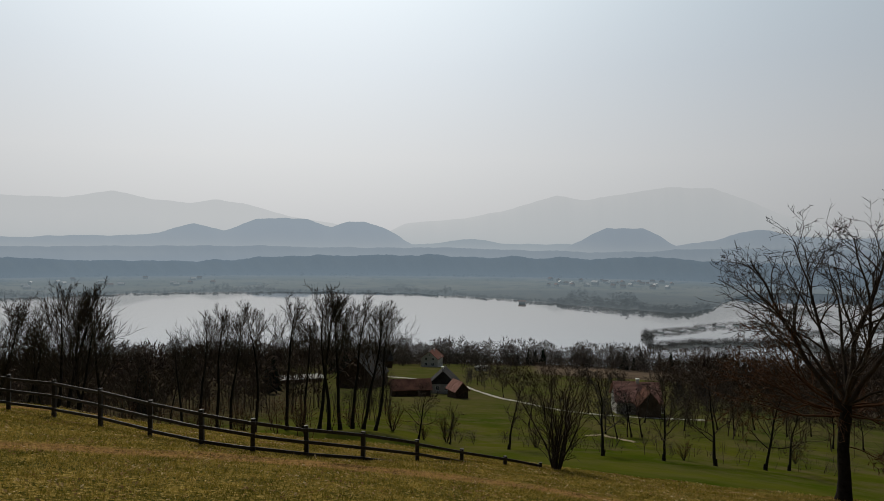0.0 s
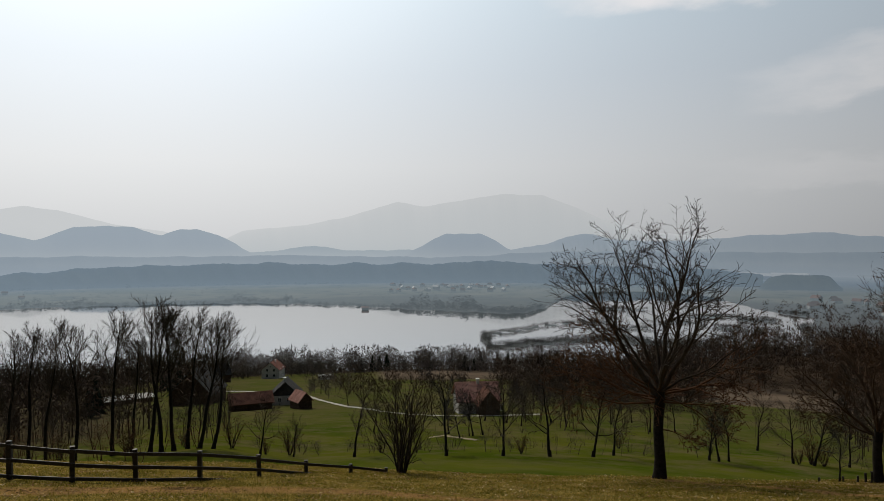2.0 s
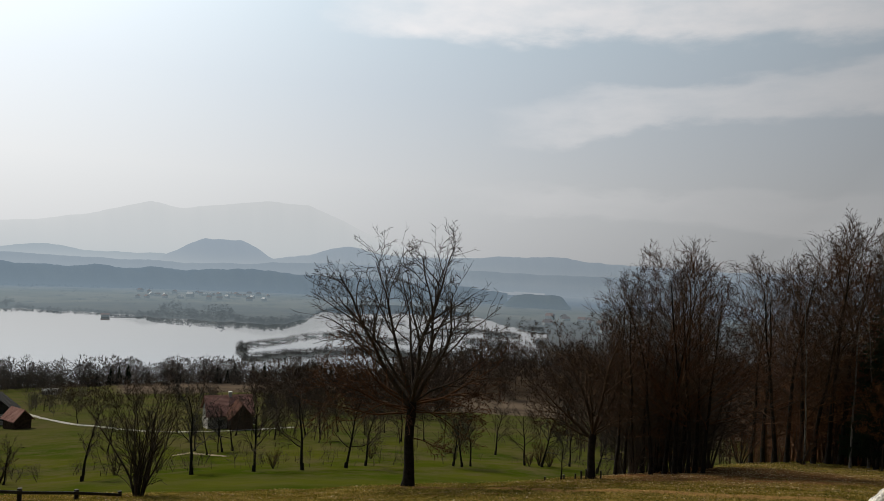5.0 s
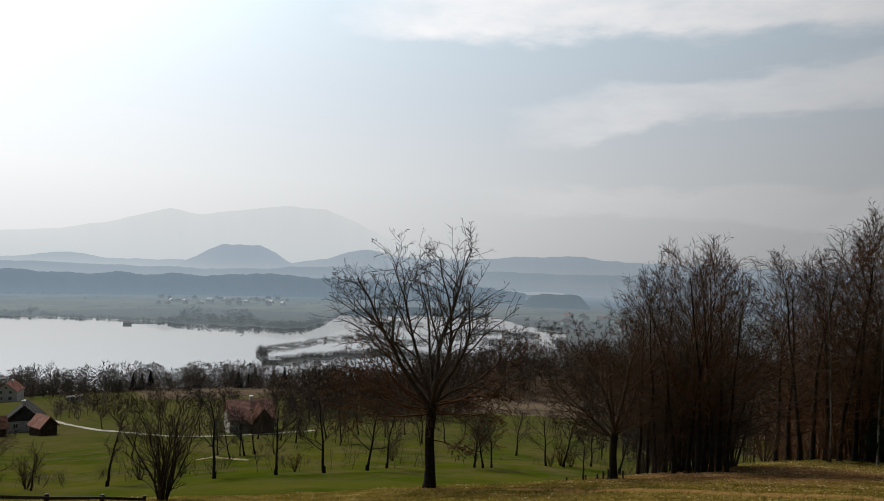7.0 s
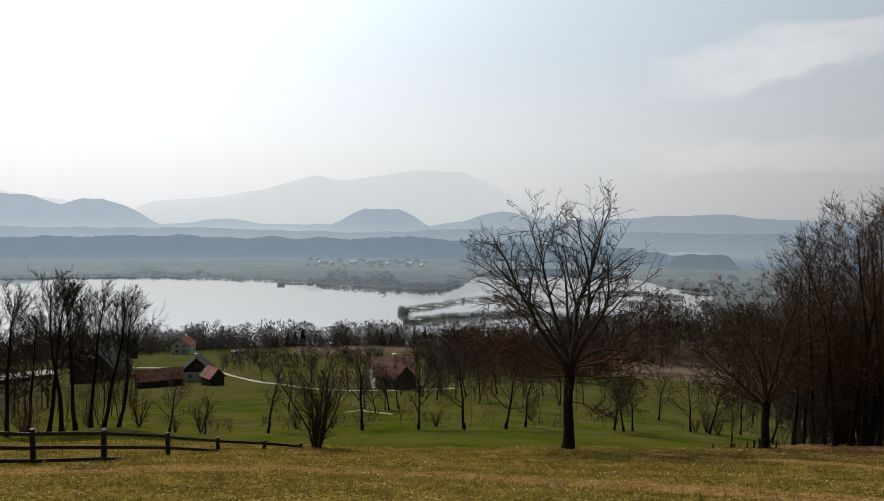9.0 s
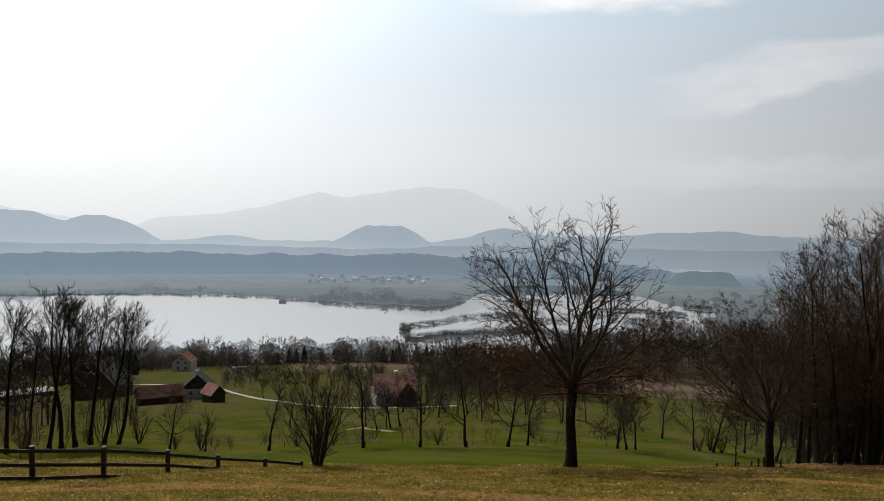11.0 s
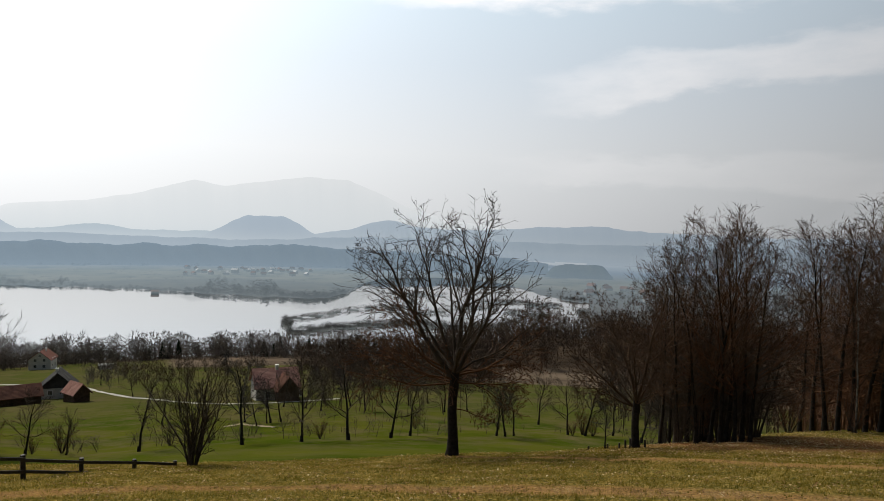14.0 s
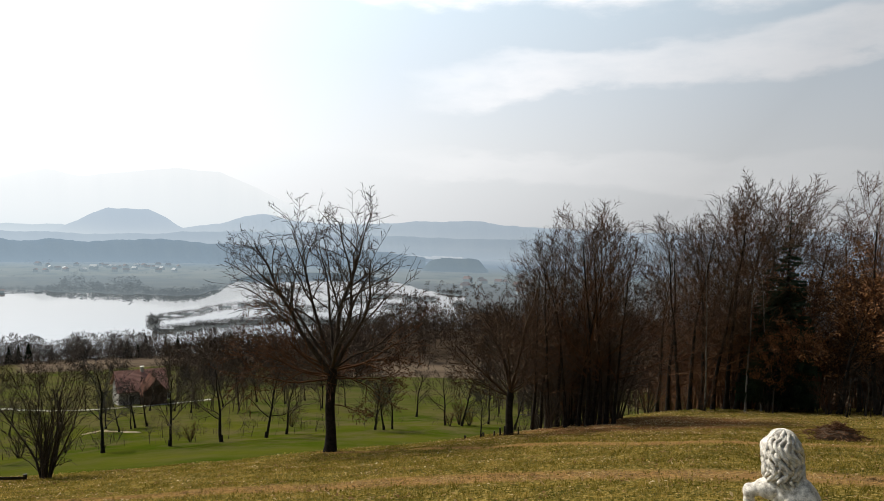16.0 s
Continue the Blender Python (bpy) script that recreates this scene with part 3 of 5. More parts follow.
def tree(spec, seed, height, girth, mats=(BARK, TWIG, DRY_LEAF), lean=(0, 0), stems=1, spread=0.0, keep=0.42, leaves=0, name="tree"):
    """An Empty at the foot with a trunk and a crown of bare branches; leaves: how many withered ones hang on it."""
    rng = random.Random(seed)
    woods = [Wood(), Wood(), Wood()]
    for s in range(stems):
        a = 2 * math.pi * (s + rng.uniform(-0.3, 0.3)) / stems
        out = spread * rng.uniform(0.5, 1.2) if stems > 1 else 0.0
        d = Vector((lean[0] + out * math.cos(a), lean[1] + out * math.sin(a), 1)).normalized()
        foot = Vector((math.cos(a), math.sin(a), 0)) * (girth * 1.2 * (stems > 1)) + Vector((0, 0, -0.25))
        scale = rng.uniform(0.75, 1.0) if stems > 1 else 1.0
        grow(woods, rng, foot, d, height * keep * scale, girth * scale, 0, spec)
        if stems == 1:
            woods[0].tube([foot, foot + Vector((0, 0, 0.3)), foot + d * 0.75], [girth * 1.7, girth * 1.25, girth * 1.0], 12)
    top = max((v.z for wd in woods for v in wd.v), default=1)
    k = height / top
    root = new(name)
    wood = Wood()
    for wd in woods[1:]:
        off = len(wood.v)
        wood.v += wd.v
        wood.f += [tuple(i + off for i in fc) for fc in wd.f]
    for title, wd, mat in (("trunk", woods[0], mats[0]), ("crown", wood, mats[1])):
        wd.v = [v * k for v in wd.v]
        ob = new(title, wd.mesh(title, mat))
        ob.parent = root
    if leaves:
        ends = [wood.v[i] for i in range(0, len(wood.v), 3)]
        lv, lf = [], []
        for _ in range(leaves):
            c = rng.choice(ends)
            if c.z < 0.12 * height:
                continue
            c = c + Vector((rng.gauss(0, 1), rng.gauss(0, 1), rng.gauss(0, 1))) * 0.09
            u = turn_off(Vector((0, 0, -1)), rng.uniform(20, 100), rng) * rng.uniform(0.07, 0.14)
            s = turn_off(u.normalized(), 90, rng) * rng.uniform(0.03, 0.06)
            b0 = len(lv)
            lv += [c, c + u * 0.5 + s, c + u, c + u * 0.5 - s]
            lf.append((b0, b0 + 1, b0 + 2, b0 + 3))
        me = bpy.data.meshes.new("foliage")
        me.from_pydata(lv, [], lf)
        me.materials.append(mats[2])
        ob = new("foliage", me)
        ob.parent = root
        ob["label"] = "withered leaves still on the twigs"
        ob["kind"] = "stuff"
    return root


def put(root, az, r, turn=0.0, label="", group="", size=1.0, category="tree"):
    v = ground(az, r)
    root.matrix_basis = pose(v.x, v.y, v.z, 0, 0, turn) @ Matrix.Diagonal((size, size, size, 1))
    return tagged(root, label, category, group)


def again(root, az, r, turn, size=1.0, label="", wide=1.0, tilt=0.0):
    v = ground(az, r)
    c = copy_thing(root, Matrix())
    c.matrix_basis = pose(v.x, v.y, v.z, 0, 0, -az) @ pose(0, 0, 0, 0, tilt, 0) @ pose(0, 0, 0, 0, 0, turn) @ Matrix.Diagonal((size * wide, size * wide, size, 1))
    return tagged(c, label)


# ---------------------------------------------------------------- small builders
def part(name, bm, mat, parent, label=""):
    """Links a bmesh as one mesh object under a thing or a part."""
    me = bpy.data.meshes.new(name)
    bm.to_mesh(me)
    bm.free()
    me.materials.append(mat)
    ob = new(name, me)
    ob.parent = parent
    return tagged(ob, label)


def box(bm, lo, hi, bevel=0.0, m=None):
    c = [(a + b) / 2 for a, b in zip(lo, hi)]
    s = [b - a for a, b in zip(lo, hi)]
    made = bmesh.ops.create_cube(bm, size=1, matrix=(m or Matrix()) @ Matrix.Translation(c) @ Matrix.Diagonal((*s, 1)))
    if bevel:
        edges = list({e for v in made["verts"] for e in v.link_edges})
        bmesh.ops.bevel(bm, geom=edges, offset=bevel, segments=1, affect="EDGES")
    return bm


def boxed(*args, **kw):
    return box(bmesh.new(), *args, **kw)


def beam(a, b, wide, high, bevel=0.008):
    """A sawn beam from a to b."""
    d = b - a
    q = d.to_track_quat("Y", "Z").to_matrix().to_4x4()
    return boxed((-wide / 2, 0, -high / 2), (wide / 2, d.length, high / 2), bevel, Matrix.Translation(a) @ q)


# ---------------------------------------------------------------- the old walnut and the trees round the lawn
HERO_UPPER = [(178, 30, 6.24, 2.9, 1.25), (172, 50, 4.99, 3.6, 0.75), (200, 8, 5.72, 3.3, 0.95), (8, 8, 6.24, 3.3, 1.15), (352, 24, 5.82, 3.5, 0.9), (2, 44, 5.51, 3.1, 1.05),
              (95, 32, 5.10, 3.3, 0.8), (262, 35, 4.89, 3.2, 0.8), (132, 52, 4.37, 3.2, 0.55), (310, 54, 4.37, 3.2, 0.55)]
HERO_LOWER = [(182, 64, 4.1, 3.1, 0.55), (186, 86, 3.8, 2.9, 0.5), (358, 66, 4.1, 3.1, 0.55), (10, 98, 2.9, 3.0, 0.4), (150, 82, 3.5, 2.9, 0.45), (328, 88, 3.2, 2.9, 0.42), (240, 82, 3.0, 3.0, 0.4), (70, 84, 3.0, 3.0, 0.4), (208, 74, 3.8, 3.0, 0.5), (172, 74, 3.9, 3.3, 0.5), (20, 78, 3.4, 3.2, 0.45), (2, 93, 1.6, 1.85, 0.3)]
put(limbed(WALNUT, 11, 3.1, 0.195, HERO_UPPER + HERO_LOWER, (BARK, TWIG, TWIG_WARM)), 30.5, 27.2, -30.5, "bare old walnut tree with a dark rugged trunk")
FRUIT_BOUGHS = [(182, 74, 2.5, 1.6, 0.6), (172, 44, 3.2, 1.6, 0.9), (184, 20, 4.2, 1.8, 0.9), (350, 8, 4.9, 1.8, 1.0), (8, 30, 3.6, 1.7, 0.8), (355, 56, 2.3, 1.7, 0.55), (90, 26, 3.8, 1.8, 0.7), (270, 32, 3.4, 1.7, 0.7), (140, 52, 2.6, 1.7, 0.5), (300, 60, 2.4, 1.7, 0.5), (176, 96, 1.8, 1.5, 0.35)]
put(limbed(WALNUT, 23, 1.7, 0.155, FRUIT_BOUGHS, (BARK, TWIG_GROVE, TWIG_GROVE)), 45.3, 28.6, -45.3, "small bare fruit tree with a low forked crown")

ASHES = [tree(ASH, 40 + i, 14.0, 0.11, keep=0.75, mats=(BARK, (TWIG_GROVE, TWIG_WARM)[i % 2], DRY_LEAF)) for i in range(4)]
# kind, azimuth of the foot, distance, azimuth and height in degrees of the top, turn
COPPICE = [(0, 47.2, 31.5, 44.9, 0.3, 0), (1, 47.9, 33.0, 46.0, -0.4, 90), (2, 48.5, 31.8, 46.9, 0.7, 200), (3, 49.2, 32.8, 48.3, 1.5, 30), (0, 49.9, 31.2, 49.4, 1.0, 140),
           (1, 50.2, 33.2, 50.3, 1.6, 250), (2, 50.9, 32.0, 50.9, 2.2, 320), (3, 51.6, 31.4, 51.7, 3.0, 170), (0, 52.0, 32.6, 52.7, 3.4, 60), (1, 52.6, 31.6, 53.1, 3.0, 10),
           (2, 53.1, 32.4, 53.9, 2.3, 110), (3, 53.7, 31.8, 54.7, 0.6, 280)]
EDGE = [(0, 57.0, 45, 56.6, 0.6, 20), (1, 57.8, 46, 57.7, 1.8, 130), (2, 58.6, 45, 58.6, 2.2, 240), (3, 59.4, 46, 59.8, 3.1, 350), (0, 60.2, 45.5, 60.6, 2.2, 85),
        (1, 61.1, 46, 61.5, 2.4, 190), (2, 62.0, 47, 62.6, 4.5, 280), (3, 62.8, 48, 63.5, 5.1, 40), (0, 63.6, 49, 64.6, 5.0, 150), (1, 64.4, 48, 65.6, 5.3, 260),
        (2, 65.6, 49, 66.6, 3.5, 100)]
BEHIND = [(3, 67.2, 50, 67.6, 2.8, 15), (1, 71.9, 44, 68.8, 5.2, 205), (0, 74.0, 46, 74.0, 5.0, 95), (2, 77, 45, 77.0, 5.5, 310), (1, 80, 44, 80, 5.0, 120),
          (3, 61.8, 56, 61.8, 2.6, 44), (2, 64.2, 58, 64.0, 4.2, 12), (0, 69.6, 56, 69.8, 3.0, 60), (3, 72.6, 57, 72.6, 4.0, 300)]
used = set()
for k, az, r, top_az, top_el, turn in COPPICE + EDGE + BEHIND:
    v = ground(az, r)
    tall = EYE + r * math.tan(radians(top_el)) - v.z
    tilt = math.degrees(math.atan2(r * radians(top_az - az), tall))
    spot = dict(label="tall bare tree with grey-brown twigs at the lawn's edge", wide=1.1 if r < 40 else 1.25, tilt=tilt * 0.9)
    if k in used:
        again(ASHES[k], az, r, turn, tall / 14.0, **spot)
    else:
        put(ASHES[k], az, r, turn, spot["label"], "trees of the grove", tall / 14.0)
        used.add(k)

birch = put(tree(ASH, 47, 13.0, 0.055, keep=0.75, mats=(BIRCH, TWIG_GROVE, DRY_LEAF)), 60.55, 43.6, 40, "slender birch with a pale stem among dark trees", "birches", 0.95)
for az, r, size in ((63.4, 45.0, 1.1), (64.5, 46.0, 1.15)):
    again(birch, az, r, az * 50, size, "slender birch with a pale stem among dark trees")

BEECHES = [tree(SMALL, 60 + i, 9.0, 0.12, keep=0.75, mats=(BARK, BARK_WARM, DRY_LEAF), leaves=5500) for i in range(2)]
for i, (k, az, r, turn, size) in enumerate([(0, 65.0, 44.5, 0, 0.7), (1, 69.6, 44, 50, 1.0), (0, 72.4, 41, 100, 1.15), (1, 75.5, 40, 200, 1.2), (0, 64.2, 48, 250, 0.8), (1, 67.8, 47, 300, 1.0), (0, 78.5, 38, 20, 1.2), (1, 62.2, 50, 140, 0.7), (0, 70.8, 47, 33, 1.1), (1, 73.6, 46, 260, 1.2), (0, 76.6, 44, 170, 1.2), (1, 80.5, 40, 80, 1.3)]):
    lab = "young beech keeping its rust-brown withered leaves"
    if i < 2:
        put(BEECHES[k], az, r, turn, lab, "beeches", size)
    else:
        again(BEECHES[k], az, r, turn, size, lab)


def fir(seed, height, name="fir_tree"):
    rng = random.Random(seed)
    trunk, crown = Wood(), Wood()
    trunk.tube([Vector((0, 0, -0.2)), Vector((0, 0, height * 0.5)), Vector((0, 0, height))], [height * 0.016, height * 0.01, 0.012], 7)
    for _ in range(420):
        f0 = 1 - math.sqrt(rng.random())
        z = height * (0.08 + 0.91 * f0)
        ln = ((height - z) * 0.17 + 0.1) * rng.uniform(0.6, 1.15)
        a = rng.uniform(0, 2 * math.pi)
        out = Vector((math.cos(a), math.sin(a), 0))
        pts = [Vector((0, 0, z)), Vector((0, 0, z - 0.10 * ln)) + out * ln * 0.55, Vector((0, 0, z - 0.08 * ln)) + out * ln]
        crown.tube(pts, [0.02, 0.015, 0.006], 3)
        side = out.cross(Vector((0, 0, 1)))
        for s in range(9):
            f = (s + 1) / 9
            c = pts[0].lerp(pts[1], f * 2) if f < 0.5 else pts[1].lerp(pts[2], f * 2 - 1)
            for sg in (-1, 1):
                tip = c + (out * 0.6 + side * sg * rng.uniform(0.5, 1.0)) * ln * 0.3 * (1.15 - f) + Vector((0, 0, -rng.uniform(0.05, 0.3) * ln))
                b0 = len(crown.v)
                crown.v += [c - out * 0.09, c + out * 0.12, tip, c + Vector((0, 0, -0.05 - 0.06 * ln))]
                crown.f += [(b0, b0 + 1, b0 + 2), (b0, b0 + 2, b0 + 3)]
    root = new(name)
    for title, wd, mat in (("trunk", trunk, BARK), ("crown", crown, NEEDLE)):
        ob = new(title, wd.mesh(title, mat))
        ob.parent = root
    return root


FIR = put(fir(3, 12.8), 65.9, 45.5, 0, "dark green fir standing among bare trees", "firs", (EYE + 45.5 * math.tan(radians(2.8)) - ground(65.9, 45.5).z) / 12.8)
again(FIR, 64.9, 47, 80, 0.86, "dark green fir standing among bare trees")

BUSHES = [tree(HAZEL, 80 + i, 4.2, 0.042, keep=0.8, mats=(TWIG, (TWIG, TWIG_WARM)[i % 2], DRY_LEAF), stems=(17, 12, 9)[i], spread=(0.165, 0.36, 0.4)[i], name="shrub") for i in range(3)]
put(BUSHES[0], 9.7, 26.4, 0, "bare many-stemmed hazel shrub by the fence's end", "shrubs", 0.98, "shrub")
put(BUSHES[1], -3.9, 76, 20, "low bare thicket in the meadow", "shrubs", 0.9, "shrub")
put(BUSHES[2], 8.0, 80, 0, "low bare thicket in the meadow", "shrubs", 0.9, "shrub")
for i, (az, r, size) in enumerate([(0.6, 78, 0.85), (-1.3, 74, 0.5), (10.9, 79, 0.5), (19.6, 79, 0.6), (27.4, 94, 0.7),
                                   (34.3, 100, 0.7), (41.2, 100, 1.1), (42.0, 99, 0.8), (46.5, 60, 0.9), (-16, 64, 0.7), (-20, 66, 0.8), (-24, 70, 0.9), (-28, 66, 1.0),
                                   (-11.5, 75, 0.7), (-7.4, 78, 0.6), (56.3, 44, 0.8), (60.4, 43.5, 0.6), (64.9, 45, 0.7), (68.9, 42.5, 0.55), (40.4, 97, 0.6), (48.2, 70, 1.0), (51, 66, 1.0), (55, 60, 1.0), (48.6, 31.5, 0.8), (50.3, 33.5, 0.9)]):
    again(BUSHES[i % 3 if i % 3 else 1], az, r, i * 67, size, "bare bush with thin twigs")

# the row of trees along the brook
SMALLS = [tree(SMALL, 90 + i, 8.5, 0.13, keep=0.7, mats=(BARK, (TWIG, TWIG_GREY, TWIG, TWIG)[i], DRY_LEAF)) for i in range(4)]
BROOK = [(0, 5.8, 74, 0, 1.15), (1, 13.4, 73, 40, 1.12), (2, 18.1, 75, 80, 1.15), (0, 21.9, 77, 120, 1.45), (2, 25.4, 80, 160, 1.25),
         (3, 27.0, 84, 200, 1.1), (1, 34.2, 88, 240, 0.95), (2, 34.9, 88, 20, 1.0), (3, 35.6, 89, 70, 0.9), (0, 40.0, 98, 110, 1.2), (1, 41.4, 98, 290, 1.1),
         (2, -1.7, 72, 150, 0.75), (3, 0.9, 76, 190, 0.6)]
LANE_SIDE = [(1, 15.6, 108, 90, 0.9), (0, 19.6, 128, 33, 1.1), (2, 23.2, 130, 66, 1.2), (3, 29.8, 132, 99, 1.2), (0, 31.7, 134, 132, 1.1), (1, 10.8, 116, 165, 0.9), (2, 7.4, 118, 198, 0.8),
             (3, 37.6, 118, 231, 1.2), (0, 43.6, 104, 264, 1.2), (1, 45.8, 96, 297, 1.1), (2, 47.6, 90, 330, 1.1), (3, 12.2, 150, 50, 0.9), (1, 19.9, 150, 100, 1.0), (2, 5.3, 185, 30, 0.9),
             (0, 3.1, 240, 60, 1.1), (3, 9.2, 200, 220, 0.9)]
FIELD_SIDE = [(1, 22, 140, 110, 1.1), (2, 24.6, 150, 10, 1.1), (3, 26.8, 145, 310, 1.1), (0, 28.4, 152, 200, 1.1), (2, 17.2, 190, 70, 1.1), (1, 14.2, 190, 5, 1.0), (0, 20.6, 185, 250, 1.1),
              (3, 13.6, 112, 15, 0.85), (0, 15.3, 108, 95, 0.8), (2, 16.4, 110, 20, 0.95), (1, 14.5, 104, 160, 0.75), (2, 16.6, 138, 175, 1.0), (1, 18.4, 134, 255, 0.9)]
used = set()
for k, az, r, turn, size in BROOK + LANE_SIDE + FIELD_SIDE:
    lab = "slender bare tree by the brook in the meadow"
    if k in used:
        again(SMALLS[k], az, r, turn, size, lab)
    else:
        put(SMALLS[k], az, r, turn, lab, "trees of the brook", size)
        used.add(k)

again(SMALLS[1], 43.0, 28.9, 40, 0.24, "thin bare sapling beside wooden stakes")

# the leafless alders beyond the fence
ALDERS = [tree(ALDER, 140 + i, 14.0, 0.175, keep=0.75, mats=(BARK, TWIG, DRY_LEAF), lean=(0.06, 0)) for i in range(4)]
ALDER_WEST = [(0, -29.4, 62, 10, 1.03), (1, -28.6, 60, 80, 1.02), (3, -27.6, 63, 150, 1.00), (2, -26, 62, 220, 0.95), (0, -31.6, 66, 290, 0.95), (1, -33.5, 62, 15, 0.95), (2, -19.4, 72, 60, 0.90),
              (3, -17.9, 73, 130, 0.96), (0, -16.8, 72, 200, 0.90), (1, -15, 74, 270, 1.01), (2, -12.5, 74, 340, 1.05), (3, -9.9, 72, 45, 1.08), (0, -9.1, 71, 115, 1.10)]
ALDER_EAST = [(1, -8.2, 72, 185, 1.06), (2, -7.2, 73, 255, 1.06), (3, -6.3, 72, 325, 1.00), (0, -5.3, 72, 35, 0.98), (2, -36, 64, 100, 1.00), (1, -39, 62, 170, 1.00), (3, -11.2, 76, 5, 0.90),
              (1, -21.4, 74, 75, 0.60), (2, -24.2, 90, 10, 0.70), (3, -30.4, 80, 200, 0.95), (0, -30, 58, 60, 0.80), (2, -28, 57, 20, 0.85), (1, -20.3, 61, 190, 0.70)]
used = set()
for k, az, r, turn, size in ALDER_WEST + ALDER_EAST:
    lab = "tall slim bare alder with upswept branches"
    if k not in used:
        put(ALDERS[k], az, r, turn, lab, "alders", size)
        used.add(k)
    else:
        again(ALDERS[k], az, r, turn, size, lab, 1.0, 4 + (az + 9) * 1.5 if az > -13 else 3)


# ---------------------------------------------------------------- the wooden fence
FENCE_WOOD = rough_mat("weathered fence timber", (0.014, 0.011, 0.009), (0.045, 0.036, 0.03), 3.0, 0.5, 0.2, 0.006, spec=0.2)


def build_fence():
    fence = tagged(new("fence"), "weathered dark wooden fence with three rails down the slope", "fence")
    azs = [-39.0, -35.4, -32.0, -29.2, -26.2, -22.75, -19.07, -15.13, -10.95, -6.3, -1.85, 1.9, 5.5, 8.4]
    dist = [33, 30, 27.9, 26.6, 23.9, 21.4, 19.7, 19.2, 19.5, 20.4, 21.8, 23.5, 25.0, 26.2]
    tops = [-8.3, -9.2, -10.1, -10.72, -11.57, -12.71, -13.69, -14.6, -15.31, -15.9, -16.55, -17.2, -17.65, -18.0]
    tall = [1.12, 1.12, 1.1, 1.12, 1.06, 0.98, 0.95, 0.9, 0.9, 0.9, 0.9, 0.9, 0.9, 0.9]
    heads = [at(a, r, EYE + r * math.tan(radians(e))) for a, r, e in zip(azs, dist, tops)]
    rng = random.Random(4)
    for p, t in zip(heads, tall):
        m = Matrix.Translation(p) @ pose(0, 0, 0, rng.uniform(-1.5, 1.5), rng.uniform(-1.5, 1.5), rng.uniform(-20, 20))
        part("post", boxed((-0.06, -0.06, -t - 0.6), (0.06, 0.06, 0.03), 0.012, m), FENCE_WOOD, fence)
    for (a, ta), (b, tb) in zip(zip(heads, tall), zip(heads[1:], tall[1:])):
        for k in (0.08, 0.46, 0.84):
            off = (a.to_2d().normalized() * -0.085).to_3d()
            u, v = a + off - Vector((0, 0, k * ta + rng.uniform(-0.02, 0.02))), b + off - Vector((0, 0, k * tb + rng.uniform(-0.02, 0.02)))
            d = (v - u).normalized() * 0.06
            part("rail", beam(u - d, v + d, 0.045, 0.09), FENCE_WOOD, fence)


build_fence()

for i, (az, r, h) in enumerate([(44.6, 28.6, 0.34), (44.95, 28.4, 0.42), (44.1, 28.8, 0.22), (43.2, 29.0, 0.18), (41.7, 29.0, 0.18), (58.4, 43.0, 0.9), (65.3, 41.5, 1.3), (46.1, 28.4, 0.3)]):
    stake = tagged(new("stake"), "weathered wooden stake in the grass", "stake", "stakes")
    v = ground(az, r)
    part("shaft", boxed((-0.035, -0.03, -0.3), (0.035, 0.03, h), 0.01, Matrix.Translation(v) @ pose(0, 0, 0, i * 2 % 5 - 2, i * 3 % 5 - 2, i * 31)), FENCE_WOOD, stake)


# ---------------------------------------------------------------- the stone lion
STONE = rough_mat("lichened pale stone", (0.2, 0.185, 0.16), (0.9, 0.85, 0.77), 24.0, 0.9, 0.9, 0.01, fine=5.0, spec=0.2)


